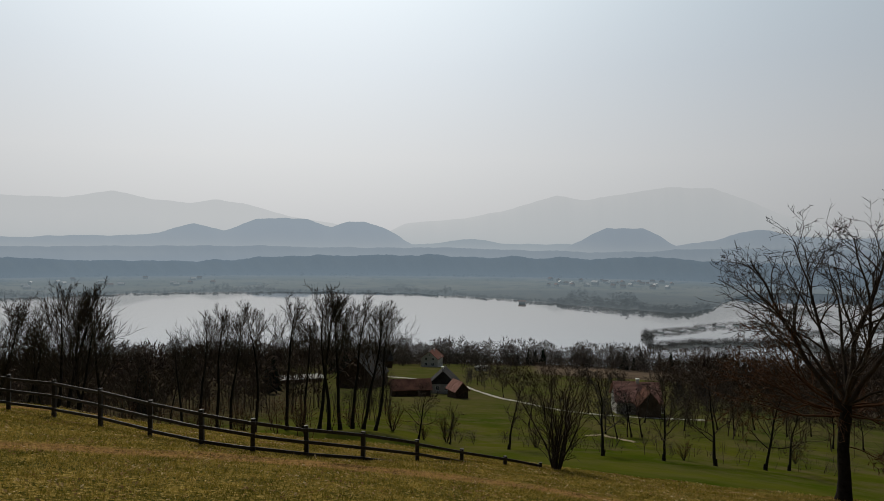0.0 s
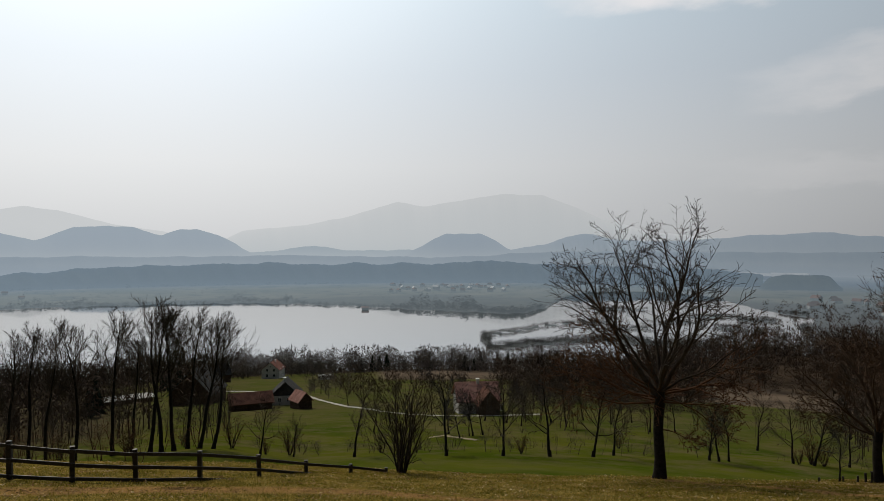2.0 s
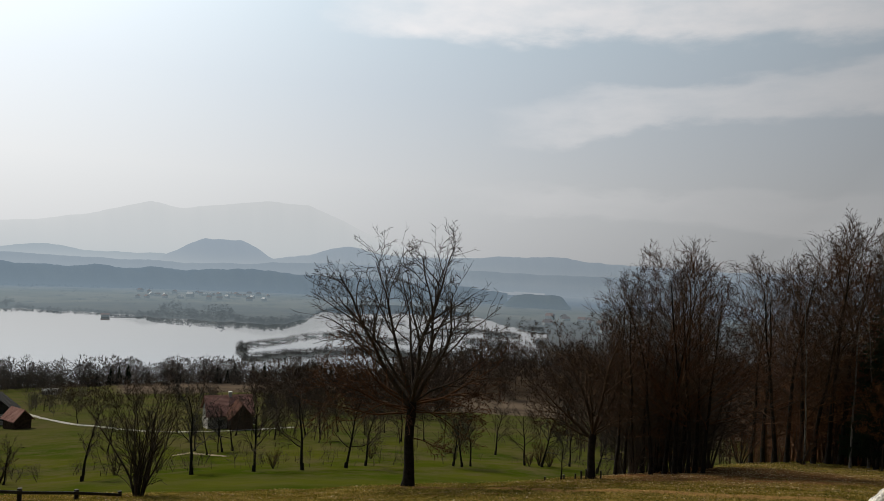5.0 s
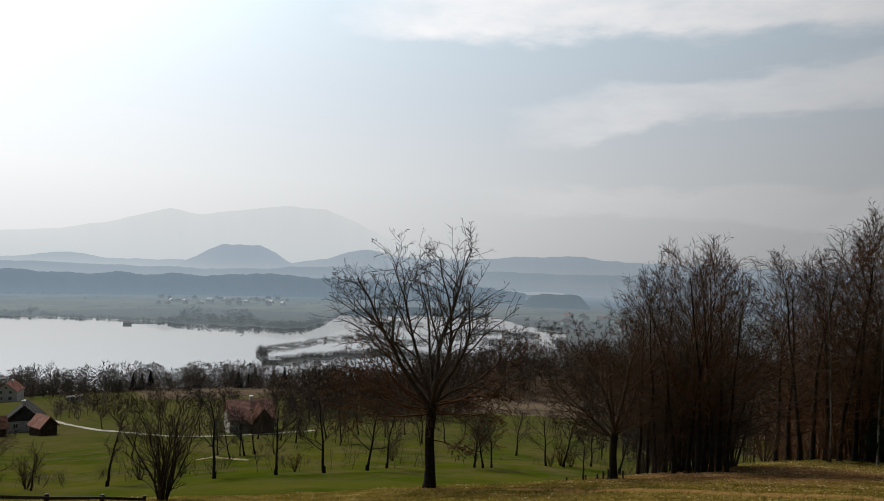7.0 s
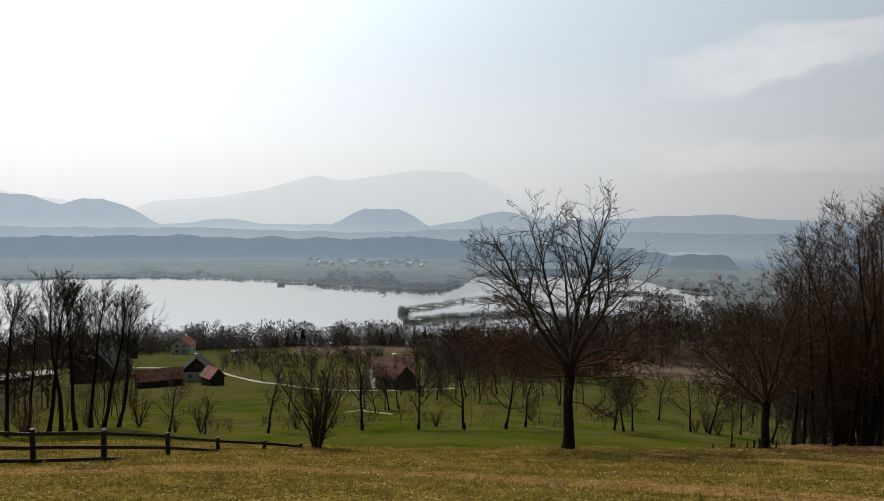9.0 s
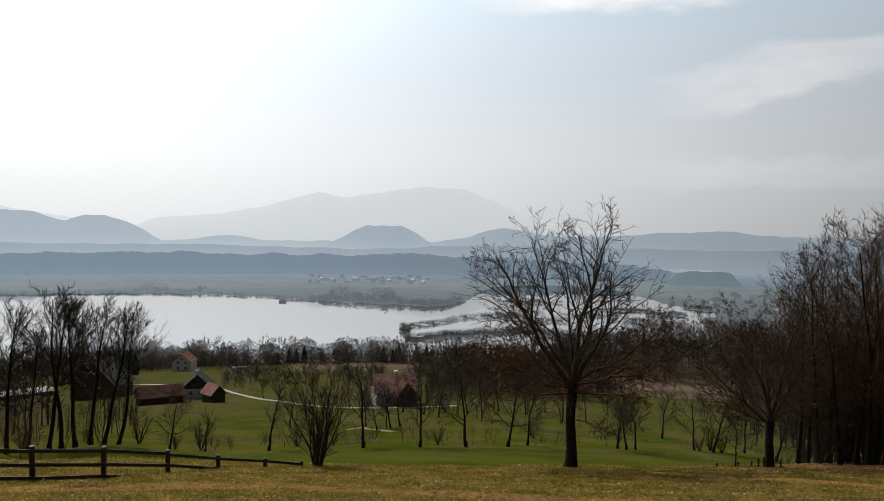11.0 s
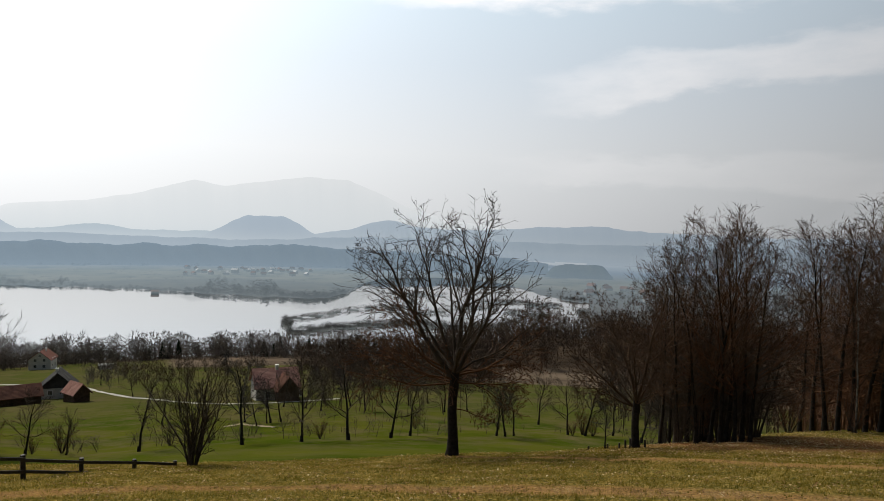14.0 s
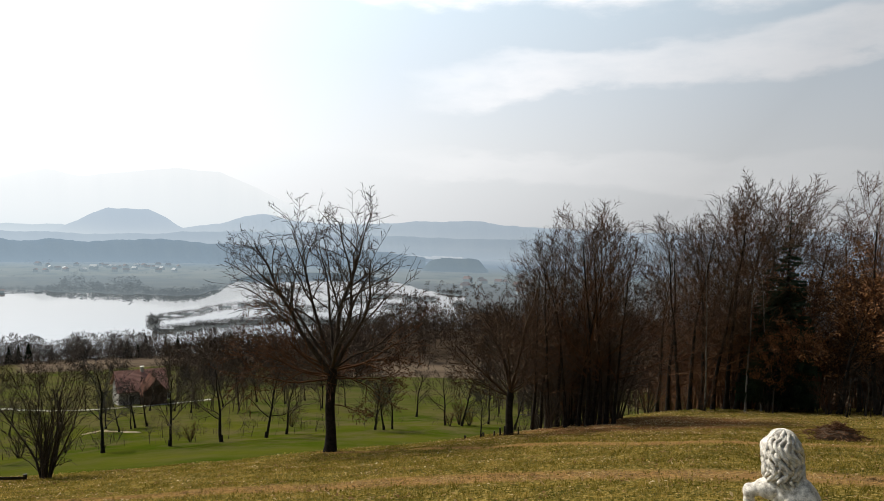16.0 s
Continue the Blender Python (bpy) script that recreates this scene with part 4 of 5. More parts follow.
def build_lion():
    """A seated stone lion seen from behind, with a heavy mane of wavy locks."""
    rng = random.Random(8)
    bm = bmesh.new()

    def blob(c, s, turn=(0, 0, 0), u=24, v=16):
        bmesh.ops.create_uvsphere(bm, u_segments=u, v_segments=v, radius=1, matrix=pose(*c, *turn) @ Matrix.Diagonal((*s, 1)))

    blob((0.12, -0.02, 0.30), (0.26, 0.27, 0.30))                      # rump
    blob((0.125, 0.0, 0.55), (0.165, 0.16, 0.33), (0, -7, 0))          # back
    blob((0.06, 0.02, 0.74), (0.15, 0.12, 0.12))                       # withers
    blob((-0.06, 0.02, 0.755), (0.12, 0.09, 0.075))                    # shoulder
    blob((-0.14, 0.02, 0.742), (0.095, 0.06, 0.045), (0, -8, 0))       # upper arm
    blob((-0.20, 0.03, 0.715), (0.045, 0.055, 0.055))                  # elbow
    blob((-0.195, 0.05, 0.58), (0.042, 0.05, 0.16), (0, -3, 0))        # forearm
    blob((-0.17, 0.05, 0.36), (0.075, 0.16, 0.14)), blob((0.30, 0.02, 0.26), (0.12, 0.24, 0.2))  # haunches
    blob((0.14, 0.22, 0.45), (0.06, 0.07, 0.36))
    blob((-0.01, 0.06, 1.0), (0.092, 0.1, 0.142))                     # head under the mane
    blob((0.015, 0.04, 0.88), (0.112, 0.1, 0.11))                      # neck under the mane
    blob((-0.06, 0.2, 1.0), (0.07, 0.08, 0.07))                        # muzzle
    box(bm, (-0.34, -0.36, 0.0), (0.42, 0.36, 0.09), 0.015)            # slab
    me = bpy.data.meshes.new("lion_statue")
    # the mane: rows of thick wavy locks that fall from the crown of the head and end in points
    locks = Wood()
    c, s = Vector((0.0, 0.05, 0.995)), Vector((0.108, 0.116, 0.168))
    for row, n, t0, run, fat in ((4, 21, 1.75, 1.1, 0.0155), (3, 21, 1.35, 1.2, 0.0155), (2, 20, 0.95, 1.2, 0.0155), (1, 17, 0.5, 1.2, 0.015), (0, 11, 0.04, 1.1, 0.014)):
        for k in range(n):
            a0 = 2 * math.pi * (k + 0.5 * (row % 2) + rng.uniform(-0.1, 0.1)) / n
            pts, rads = [], []
            ph = row * 1.1 + 0.8 * math.sin(a0 * 2.0 + row) + rng.uniform(-0.2, 0.2)
            stretch = rng.uniform(0.85, 1.15)
            for i in range(16):
                f = i / 15
                th = t0 + f * run * stretch
                a = a0 + 0.2 * math.sin(ph + f * 9.0) * min(1.0, 0.3 + th)
                down = max(th - 1.6, 0)
                th2 = min(th, 1.6)
                lift = 0.93 + 0.02 * math.sin(ph * 1.7 + f * 7.0) + 0.2 * math.sin(math.pi * f * 0.85) + 0.09 * down + 0.035 * (k % 2)
                q = Vector((s.x * math.sin(th2) * math.cos(a), s.y * math.sin(th2) * math.sin(a), 0)) * lift
                pts.append(c + q + Vector((0.016 * down, 0, s.z * math.cos(th2) * (1 + 0.02 * math.sin(ph + f * 7.0)) - down * 0.165)))
                rads.append(fat * max(0.06, min(1.0, 0.55 + 1.2 * f, 2.4 * (1 - f))))
            locks.tube(pts, rads, 8)
    v0 = [bm.verts.new(v) for v in locks.v]
    for f in locks.f:
        bm.faces.new([v0[i] for i in f])
    # plinth
    box(bm, (-0.40, -0.42, -0.62), (0.40, 0.42, 0.0), 0.03)
    for f in bm.faces:
        f.smooth = True
    bm.to_mesh(me)
    bm.free()
    me.materials.append(STONE)
    ob = tagged(new("lion_statue", me), "pale weathered stone lion seated with a wavy mane", "statue")
    r, az = 5.3, 66.15
    v = at(az, r)
    ob.matrix_world = pose(v.x, v.y, EYE - r * math.tan(radians(13.6)) - 1.195, 0, 0, -az + 8)
    return ob


build_lion()


def build_heap():
    heap = Wood()
    rng = random.Random(12)
    for _ in range(520):
        a, d = rng.uniform(0, 6.28), abs(rng.gauss(0, 0.42))
        top = max(0.0, 0.62 - d * 0.72)
        c = Vector((math.cos(a) * d * 1.25, math.sin(a) * d, rng.uniform(0, 1) ** 0.5 * top))
        u = turn_off(Vector((0, 0, 1)), rng.uniform(62, 100), rng) * rng.uniform(0.1, 0.27)
        heap.tube([c - u, c + Vector((0, 0, 0.03)), c + u], [0.008, 0.012, 0.005], 3)
    ob = new("brushwood_heap")
    v = ground(69.6, 23.2)
    ob.matrix_world = Matrix.Translation(v) @ pose(0, 0, 0, 0, 0, -69.6) @ Matrix.Diagonal((0.95, 0.9, 0.85, 1))
    part_me = heap.mesh("branches", TWIG_WARM)
    b = new("brushwood", part_me)
    b["kind"] = "stuff"
    b.parent = ob
    m = bmesh.new()
    bmesh.ops.create_icosphere(m, subdivisions=3, radius=1, matrix=Matrix.Diagonal((0.62, 0.5, 0.44, 1)))
    for q in m.verts:
        q.co *= 1 + 0.2 * noise.noise(q.co * 4)
    part("earth_core", m, SOIL, ob)
    tagged(ob, "low heap of brown brushwood and earth on the lawn", "brushwood")


SOIL_PALE = rough_mat("trodden earth", (0.16, 0.13, 0.08), (0.28, 0.23, 0.15), 1.0, 0.95, 0.4, 0.02)
SOIL = rough_mat("dark soil", (0.03, 0.02, 0.014), (0.09, 0.06, 0.04), 4.0, 0.95, 0.6, 0.03)
build_heap()


# ---------------------------------------------------------------- woods too far to count
def template(spec, seed, height, girth, keep=0.7):
    rng = random.Random(seed)
    woods = [Wood()]
    grow(woods, rng, Vector((0, 0, -0.4)), Vector((0, 0, 1)), height * keep, girth, 0, spec)
    top = max(v.z for v in woods[0].v)
    v = np.array([tuple(p) for p in woods[0].v]) * (height / top)
    return v, np.array([fc if len(fc) == 4 else (*fc, fc[0]) for fc in woods[0].f])


def fir_template(seed, height):
    """Spruce of stacked, ragged tiers."""
    rng = random.Random(seed)
    v, f = [], []
    z, n = 0.06 * height, 7
    while z < height * 0.97:
        reach = (height - z) * 0.24 + 0.2
        c = len(v)
        v.append((0, 0, min(z + reach * 1.1, height)))
        for k in range(n * 2):
            a = math.pi * k / n + rng.uniform(-0.1, 0.1)
            q = reach * (rng.uniform(0.85, 1.15) if k % 2 else rng.uniform(0.4, 0.6))
            v.append((q * math.cos(a), q * math.sin(a), z - (0.12 * reach if k % 2 else -0.1 * reach)))
        f += [(c, c + 1 + k, c + 1 + (k + 1) % (2 * n), c) for k in range(2 * n)]
        z += 0.07 * height
    return np.array(v, float), np.array(f)


def woods(name, label, templates, spots, mat, seed, flatten=1.0):
    """ONE mesh of many trees. spots: (azimuth, distance, height factor)."""
    rng = random.Random(seed)
    vs, fs, off = [], [], 0
    az = np.array([s[0] for s in spots])
    r = np.array([s[1] for s in spots])
    x, y = r * np.sin(np.radians(az)), r * np.cos(np.radians(az))
    z = land(x, y)
    for i, s in enumerate(spots):
        v, f = templates[rng.randrange(len(templates))]
        a, k = rng.uniform(0, 6.28), s[2] * rng.uniform(0.8, 1.15)
        wd = k * flatten * rng.uniform(0.9, 1.15)
        c, sn = math.cos(a) * wd, math.sin(a) * wd
        vs.append(np.stack([v[:, 0] * c - v[:, 1] * sn + x[i], v[:, 0] * sn + v[:, 1] * c + y[i], v[:, 2] * k + z[i]], 1))
        fs.append(f + off)
        off += len(v)
    me = bpy.data.meshes.new(name)
    faces = [tuple(q) if q[0] != q[3] else tuple(q[:3]) for q in np.concatenate(fs).tolist()]
    me.from_pydata(np.concatenate(vs).tolist(), [], faces)
    me.materials.append(mat)
    return tagged(new(name, me), label, "trees", kind="stuff")


def spots(seed, n, az0, az1, r0, r1, h0, h1, keep=None):
    rng = random.Random(seed)
    out = []
    while len(out) < n:
        a, r, h = rng.uniform(az0, az1), rng.uniform(r0, r1), rng.uniform(h0, h1)
        if keep is None or keep(a, r):
            out.append((a, r, h))
    return out


def tuft_template(seed, height, n, trunk, middle, wide, fat):
    """A leafless crown seen from afar: a stem and a haze of n thin sprays that fill a rounded, uneven crown."""
    rng = random.Random(seed)
    v, f = [], []
    if trunk:
        for a in (0.0, 2.1):
            c, sn = math.cos(a) * trunk, math.sin(a) * trunk
            b = len(v)
            v += [(-c, -sn, -0.5), (c, sn, -0.5), (c * 0.4, sn * 0.4, height * 0.7), (-c * 0.4, -sn * 0.4, height * 0.7)]
            f.append((b, b + 1, b + 2, b + 3))
    lobes = [(rng.uniform(0, 6.28), rng.uniform(0.15, 0.4)) for _ in range(4)]
    for _ in range(n):
        a, q = rng.uniform(0, 6.28), math.sqrt(rng.random())
        t = rng.uniform(-1, 1)
        reach = wide * height * math.sqrt(1 - t * t) * q * (1 + sum(k * math.cos(a - p) for p, k in lobes) * 0.6)
        c = Vector((reach * math.cos(a), reach * math.sin(a), height * (middle + (1 - middle) * 0.9 * t)))
        d = Vector((c.x * 0.9, c.y * 0.9, height * rng.uniform(-0.1, 0.4)))
        d = (d.normalized() + Vector((rng.gauss(0, 0.3), rng.gauss(0, 0.3), rng.gauss(0, 0.2)))).normalized()
        ln = height * rng.uniform(0.06, 0.15)
        s = turn_off(d, 90, rng) * (fat * height * rng.uniform(0.6, 1.3))
        b = len(v)
        v += [tuple(c - s), tuple(c + s), tuple(c + d * ln)]
        f.append((b, b + 1, b + 2, b))
    return np.array(v, float), np.array(f)


BRUSH = [tuft_template(300 + i, 6.0, 64, 0, 0.45, 0.5, 0.036) for i in range(5)]
BARE = [tuft_template(200 + i, 16.0, 130, 0.17, 0.58, 0.27, 0.0115) for i in range(6)]
SPRUCE = [fir_template(220 + i, 16.0) for i in range(3)]
FAR_BRUSH = [tuft_template(310 + i, 6.0, 24, 0, 0.45, 0.5, 0.085) for i in range(5)]
SHORE = [tuft_template(240 + i, 10.0, 26, 0.15, 0.5, 0.36, 0.1) for i in range(5)]
WOOD_DARK = rough_mat("leafless wood", (0.0489, 0.0423, 0.0378), (0.146, 0.122, 0.105), 0.05, 0.95, 0.1, 0.05)
WOOD_BROWN = rough_mat("brown leafless wood", (0.0353, 0.0249, 0.0185), (0.105, 0.0745, 0.0536), 0.04, 0.95, 0.1, 0.05)
SPRUCE_DARK = rough_mat("spruce wood", (0.008, 0.012, 0.009), (0.026, 0.034, 0.022), 0.05, 0.95, 0.1, 0.05)
# the mist on these trees is emission mixed into their material
WOOD_FAR = hazed_mat("leafless wood with painted haze", (0.02, 0.022, 0.022), (0.05, 0.048, 0.042), 0.03, 0.8)

THICKET = dict(steps=[4, 2, 1, 1], kids=[10, 6, 4], wander=[0.06, 0.14, 0.2, 0.2], lift=[0.03, 0.05, 0.05, 0.04], thin=[0.25, 0.3, 0.5, 0.6], least=0.012, sides=[4, 2, 2, 2],
               angle=[44, 40, 40], ratio=[0.45, 0.5, 0.5], taperlen=[0.4, 0.35, 0.3], rad=[0.45, 0.5, 0.6])
THICKET["from"] = [0.28, 0.2, 0.2]
SCRUB = [template(THICKET, 260 + i, 8.0, 0.07) for i in range(4)]

woods("shore_wood", "dark leafless wood along the near lake shore", BARE, spots(1, 1100, -48, 23, 424, 500, 0.45, 1.05, lambda a, r: r > 455 or math.sin(a * 1.3) + math.sin(a * 3.1 + 2) > -0.4), WOOD_DARK, 1, 1.15)
woods("shore_underwood", "dark tangled underwood of the shore", BRUSH, spots(12, 2200, -48, 40, 424, 505, 0.55, 1.15), WOOD_DARK, 12, 1.2)
woods("shore_brush", "low brush on the lake bank", BRUSH, spots(18, 1100, -48, 30, 498, 529, 0.5, 0.9), WOOD_DARK, 18, 1.3)
woods("shore_spruces", "dark spruces among the shore wood", SPRUCE, spots(2, 44, -48, 40, 440, 490, 0.5, 0.85, lambda a, r: math.sin(a * 0.9) + math.sin(a * 2.1 + 1) > (-0.4 if a > 5 else 1.0)), SPRUCE_DARK, 2)
woods("valley_wood", "brown leafless woods on the valley's rise", BARE, spots(3, 700, 22, 64, 290, 520, 0.7, 1.1, lambda a, r: r > (400 if a < 27 else 312)), WOOD_BROWN, 3)
woods("valley_underwood", "brown brush on the valley's rise", BRUSH, spots(27, 1500, 25, 64, 292, 520, 0.5, 1.0, lambda a, r: r > (400 if a < 27 else 306)), WOOD_BROWN, 27, 1.2)
woods("slope_wood", "leafless woods below the grove", BARE, spots(4, 260, 43, 68, 120, 330, 0.5, 0.95), WOOD_BROWN, 4)
woods("hollow_wood", "dark brown leafless wood across the valley floor", BARE, spots(33, 190, 17.8, 34.0, 190, 300, 0.5, 0.9, lambda a, r: a > 20 or r > 215), WOOD_BROWN, 33, 1.1)
woods("hollow_underwood", "brown underwood across the valley floor", BRUSH, spots(34, 240, 18.0, 33.6, 185, 300, 0.4, 0.9), WOOD_BROWN, 34, 1.2)
woods("farm_wood", "dark leafless trees around the farm", BARE, spots(5, 460, -40, -5.5, 130, 420, 0.6, 0.95, lambda a, r: not (150 < r < 260 and -13 < a < -3)), WOOD_BROWN, 5)
woods("brook_thicket", "dark thicket of thin bare trees by the brook", SCRUB, spots(13, 45, 19, 46, 122, 175, 0.5, 1.2, lambda a, r: math.sin(a * 1.9) + math.sin(a * 0.8 + r * 0.12) > 0.25), WOOD_BROWN, 13)
woods("brook_underwood", "bare brambles and saplings by the brook", SCRUB, spots(14, 150, 7, 47, 78, 118, 0.08, 0.26, lambda a, r: r > 79 + 0.9 * max(a - 24, 0) and (16 < a < 31 or math.sin(a * 2.2 + r * 0.1) > 0.6)), TWIG, 14, 2.2)
woods("grove_undergrowth", "brown saplings between the stems of the grove", SCRUB, spots(21, 90, 47.2, 54.2, 33, 39, 0.4, 0.95), TWIG, 21, 1.1)
woods("brook_hedge", "low brown hedge of brambles by the brook", SCRUB, spots(22, 70, -3, 22, 78, 92, 0.1, 0.22, lambda a, r: math.sin(a * 1.1) + math.sin(a * 2.7) > -0.2), TWIG, 22, 2.6)
woods("lane_hedge", "dark hedge of thin bare trees along the lane", SCRUB, spots(23, 40, 7, 24, 118, 150, 0.35, 1.0, lambda a, r: not 11.5 < a < 17.8 and math.sin(a * 2.3) + math.sin(r * 0.2) > -0.2), WOOD_BROWN, 23, 1.3)
woods("yard_wood", "dark leafless trees behind the white farmhouse", BARE, spots(28, 80, -5, 4.2, 388, 424, 0.45, 0.9), WOOD_DARK, 28, 1.1)
woods("lane_scrub", "bare small trees beside the lane", BARE, spots(29, 30, 1.8, 5.5, 215, 330, 0.25, 0.5), WOOD_DARK, 29, 1.1)
woods("field_scrub", "bare brown scrub on the rough field behind the farm", BARE, spots(24, 90, 3.4, 15, 215, 325, 0.18, 0.5), WOOD_BROWN, 24, 1.3)
woods("farm_scrub", "bare saplings on the slope below the farm", SCRUB, spots(15, 220, -40, -4, 86, 170, 0.4, 1.0), TWIG, 15)
woods("grove_thicket", "brown thicket under the grove", SCRUB, spots(16, 240, 57.5, 80, 47, 72, 0.5, 1.35), TWIG_WARM, 16, 1.3)
woods("grove_brush", "dark brushwood behind the beeches", SCRUB, spots(19, 120, 62, 86, 47, 64, 0.5, 1.2), BARK_WARM, 19, 1.4)
woods("beech_brush", "dark undergrowth at the foot of the beeches", SCRUB, spots(26, 46, 69.5, 86, 39, 45, 0.15, 0.5), BARK, 26, 1.6)
woods("fence_thicket", "dark brown thicket under the alders", SCRUB, spots(30, 110, -40, -5.5, 60, 84, 0.2, 0.55), TWIG_WARM, 30, 1.7)
woods("farm_spruces", "dark spruces near the farm", SPRUCE, [(-23.3, 150, 0.8), (-22.9, 155, 0.55), (-13.6, 210, 0.75), (-14.1, 214, 0.6), (6.4, 440, 0.55), (7.3, 442, 0.65), (8.4, 446, 0.5), (-33, 160, 0.8), (-9, 300, 0.7), (-7.8, 305, 0.75), (-8.5, 310, 0.8)], SPRUCE_DARK, 6)


def far_edge(a):
    return float(np.interp(a, SHORE_AZ, SHORE_R) + 14 * wob(np.float64(a * 1.7), 5.0) + 7 * wob(np.float64(a * 6.0), 1.3))


shore = []
rng = random.Random(31)
for i in range(3000):
    a = rng.uniform(-48, 27)
    thick = max(0.0, math.sin(a * 0.42 - 4.0) * 0.6 + 0.4 * math.sin(a * 1.7 + 1.0))
    deep = abs(rng.gauss(0, 10 + 70 * thick))
    tall = float(smooth(8.5, 10.5, a) * (1 - smooth(20.5, 22.0, a)))
    shore.append((a, far_edge(a) + deep * (1 + 0.8 * tall) + 1, rng.uniform(0.22, 0.45) + (0.35 * thick + 0.55 * tall) * rng.random()))
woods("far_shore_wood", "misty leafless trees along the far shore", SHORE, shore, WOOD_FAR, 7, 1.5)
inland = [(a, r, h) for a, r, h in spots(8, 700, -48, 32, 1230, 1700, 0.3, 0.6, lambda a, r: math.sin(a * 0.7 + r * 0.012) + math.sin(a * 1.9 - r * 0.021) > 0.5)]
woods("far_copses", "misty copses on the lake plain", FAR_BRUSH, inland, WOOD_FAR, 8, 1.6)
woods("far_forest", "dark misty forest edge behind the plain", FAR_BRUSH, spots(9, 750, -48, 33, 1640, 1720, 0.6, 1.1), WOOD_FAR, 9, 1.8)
spit = spots(10, 3200, 15, 41, 640, 1110, 0.3, 0.68, lambda a, r: (r < 930 or a > 26) and float(land(r * math.sin(radians(a)), r * math.cos(radians(a)))) > 0.3)
woods("spit_wood", "leafless willows on the wooded spits", FAR_BRUSH, spit, rough_mat("spit wood", (0.0365, 0.0352, 0.0347), (0.0851, 0.0809, 0.076), 0.05, 0.95, 0.1, 0.05), 10, 1.3)
side = spots(11, 1700, 38, 75, 540, 1230, 0.5, 1.0)
woods("side_wood", "misty leafless woods beside the lake", SHORE + FAR_BRUSH, side, WOOD_BROWN, 11, 1.2)


# ---------------------------------------------------------------- farmhouses
PLASTER = rough_mat("white house plaster", (0.416, 0.4, 0.368), (0.592, 0.576, 0.544), 0.8, 0.9, 0.15, 0.01)
PLASTER_OLD = rough_mat("old grey plaster", (0.34, 0.32, 0.29), (0.55, 0.52, 0.48), 0.7, 0.9, 0.2, 0.01)
BOARDS = rough_mat("dark barn boards", (0.03, 0.02, 0.015), (0.10, 0.065, 0.045), 1.5, 0.85, 0.4, 0.02)
GLASS_DARK = rough_mat("window glass", (0.02, 0.025, 0.03), (0.05, 0.055, 0.06), 1.0, 0.08, 0.0, 0.0, spec=0.8)
FRAME_WHITE = rough_mat("white window frame", (0.6, 0.6, 0.58), (0.8, 0.8, 0.78), 2.0, 0.6, 0.05, 0.002)
PALE_STONE = rough_mat("pale gravel", (0.24, 0.225, 0.20), (0.42, 0.40, 0.36), 0.8, 0.95, 0.4, 0.03)


def roof_mat(name, dark, light):
    """Rows of roofing tiles, weathered in patches."""
    m, n = material(name)
    tc = n.add("ShaderNodeTexCoord").outputs["Object"]
    patch, fine = n.noise(tc, 0.6, 5.0), n.noise(tc, 5.0, 4.0)
    col = n.mix(n.span(n.math("ADD", n.math("MULTIPLY", patch, 0.6), n.math("MULTIPLY", fine, 0.4)), 0.38, 0.62), (*dark, 1), (*light, 1))
    rows = n.add("ShaderNodeTexWave", {"Vector": tc, "Scale": 1.4, "Distortion": 0.3}, wave_type="BANDS", bands_direction="Z").outputs[1]
    b = n.add("ShaderNodeBump", {"Strength": 0.5, "Distance": 0.04, "Height": n.math("ADD", rows, fine)}).outputs[0]
    finish(n, n.add("ShaderNodeBsdfPrincipled", {"Base Color": col, "Roughness": 0.95, "Specular IOR Level": 0.03, "Normal": b}))
    return m


TILE_RED = roof_mat("red roof tiles", (0.13, 0.058, 0.045), (0.25, 0.125, 0.10))
TILE_BROWN = roof_mat("brown roof tiles", (0.07, 0.036, 0.028), (0.14, 0.07, 0.052))
TILE_FADED = roof_mat("faded pale red roof tiles", (0.187, 0.0935, 0.0765), (0.34, 0.196, 0.162))
SLATE = roof_mat("grey roof", (0.028, 0.028, 0.029), (0.075, 0.073, 0.07))
SHEET = roof_mat("pale sheet roof", (0.42, 0.41, 0.39), (0.62, 0.61, 0.58))


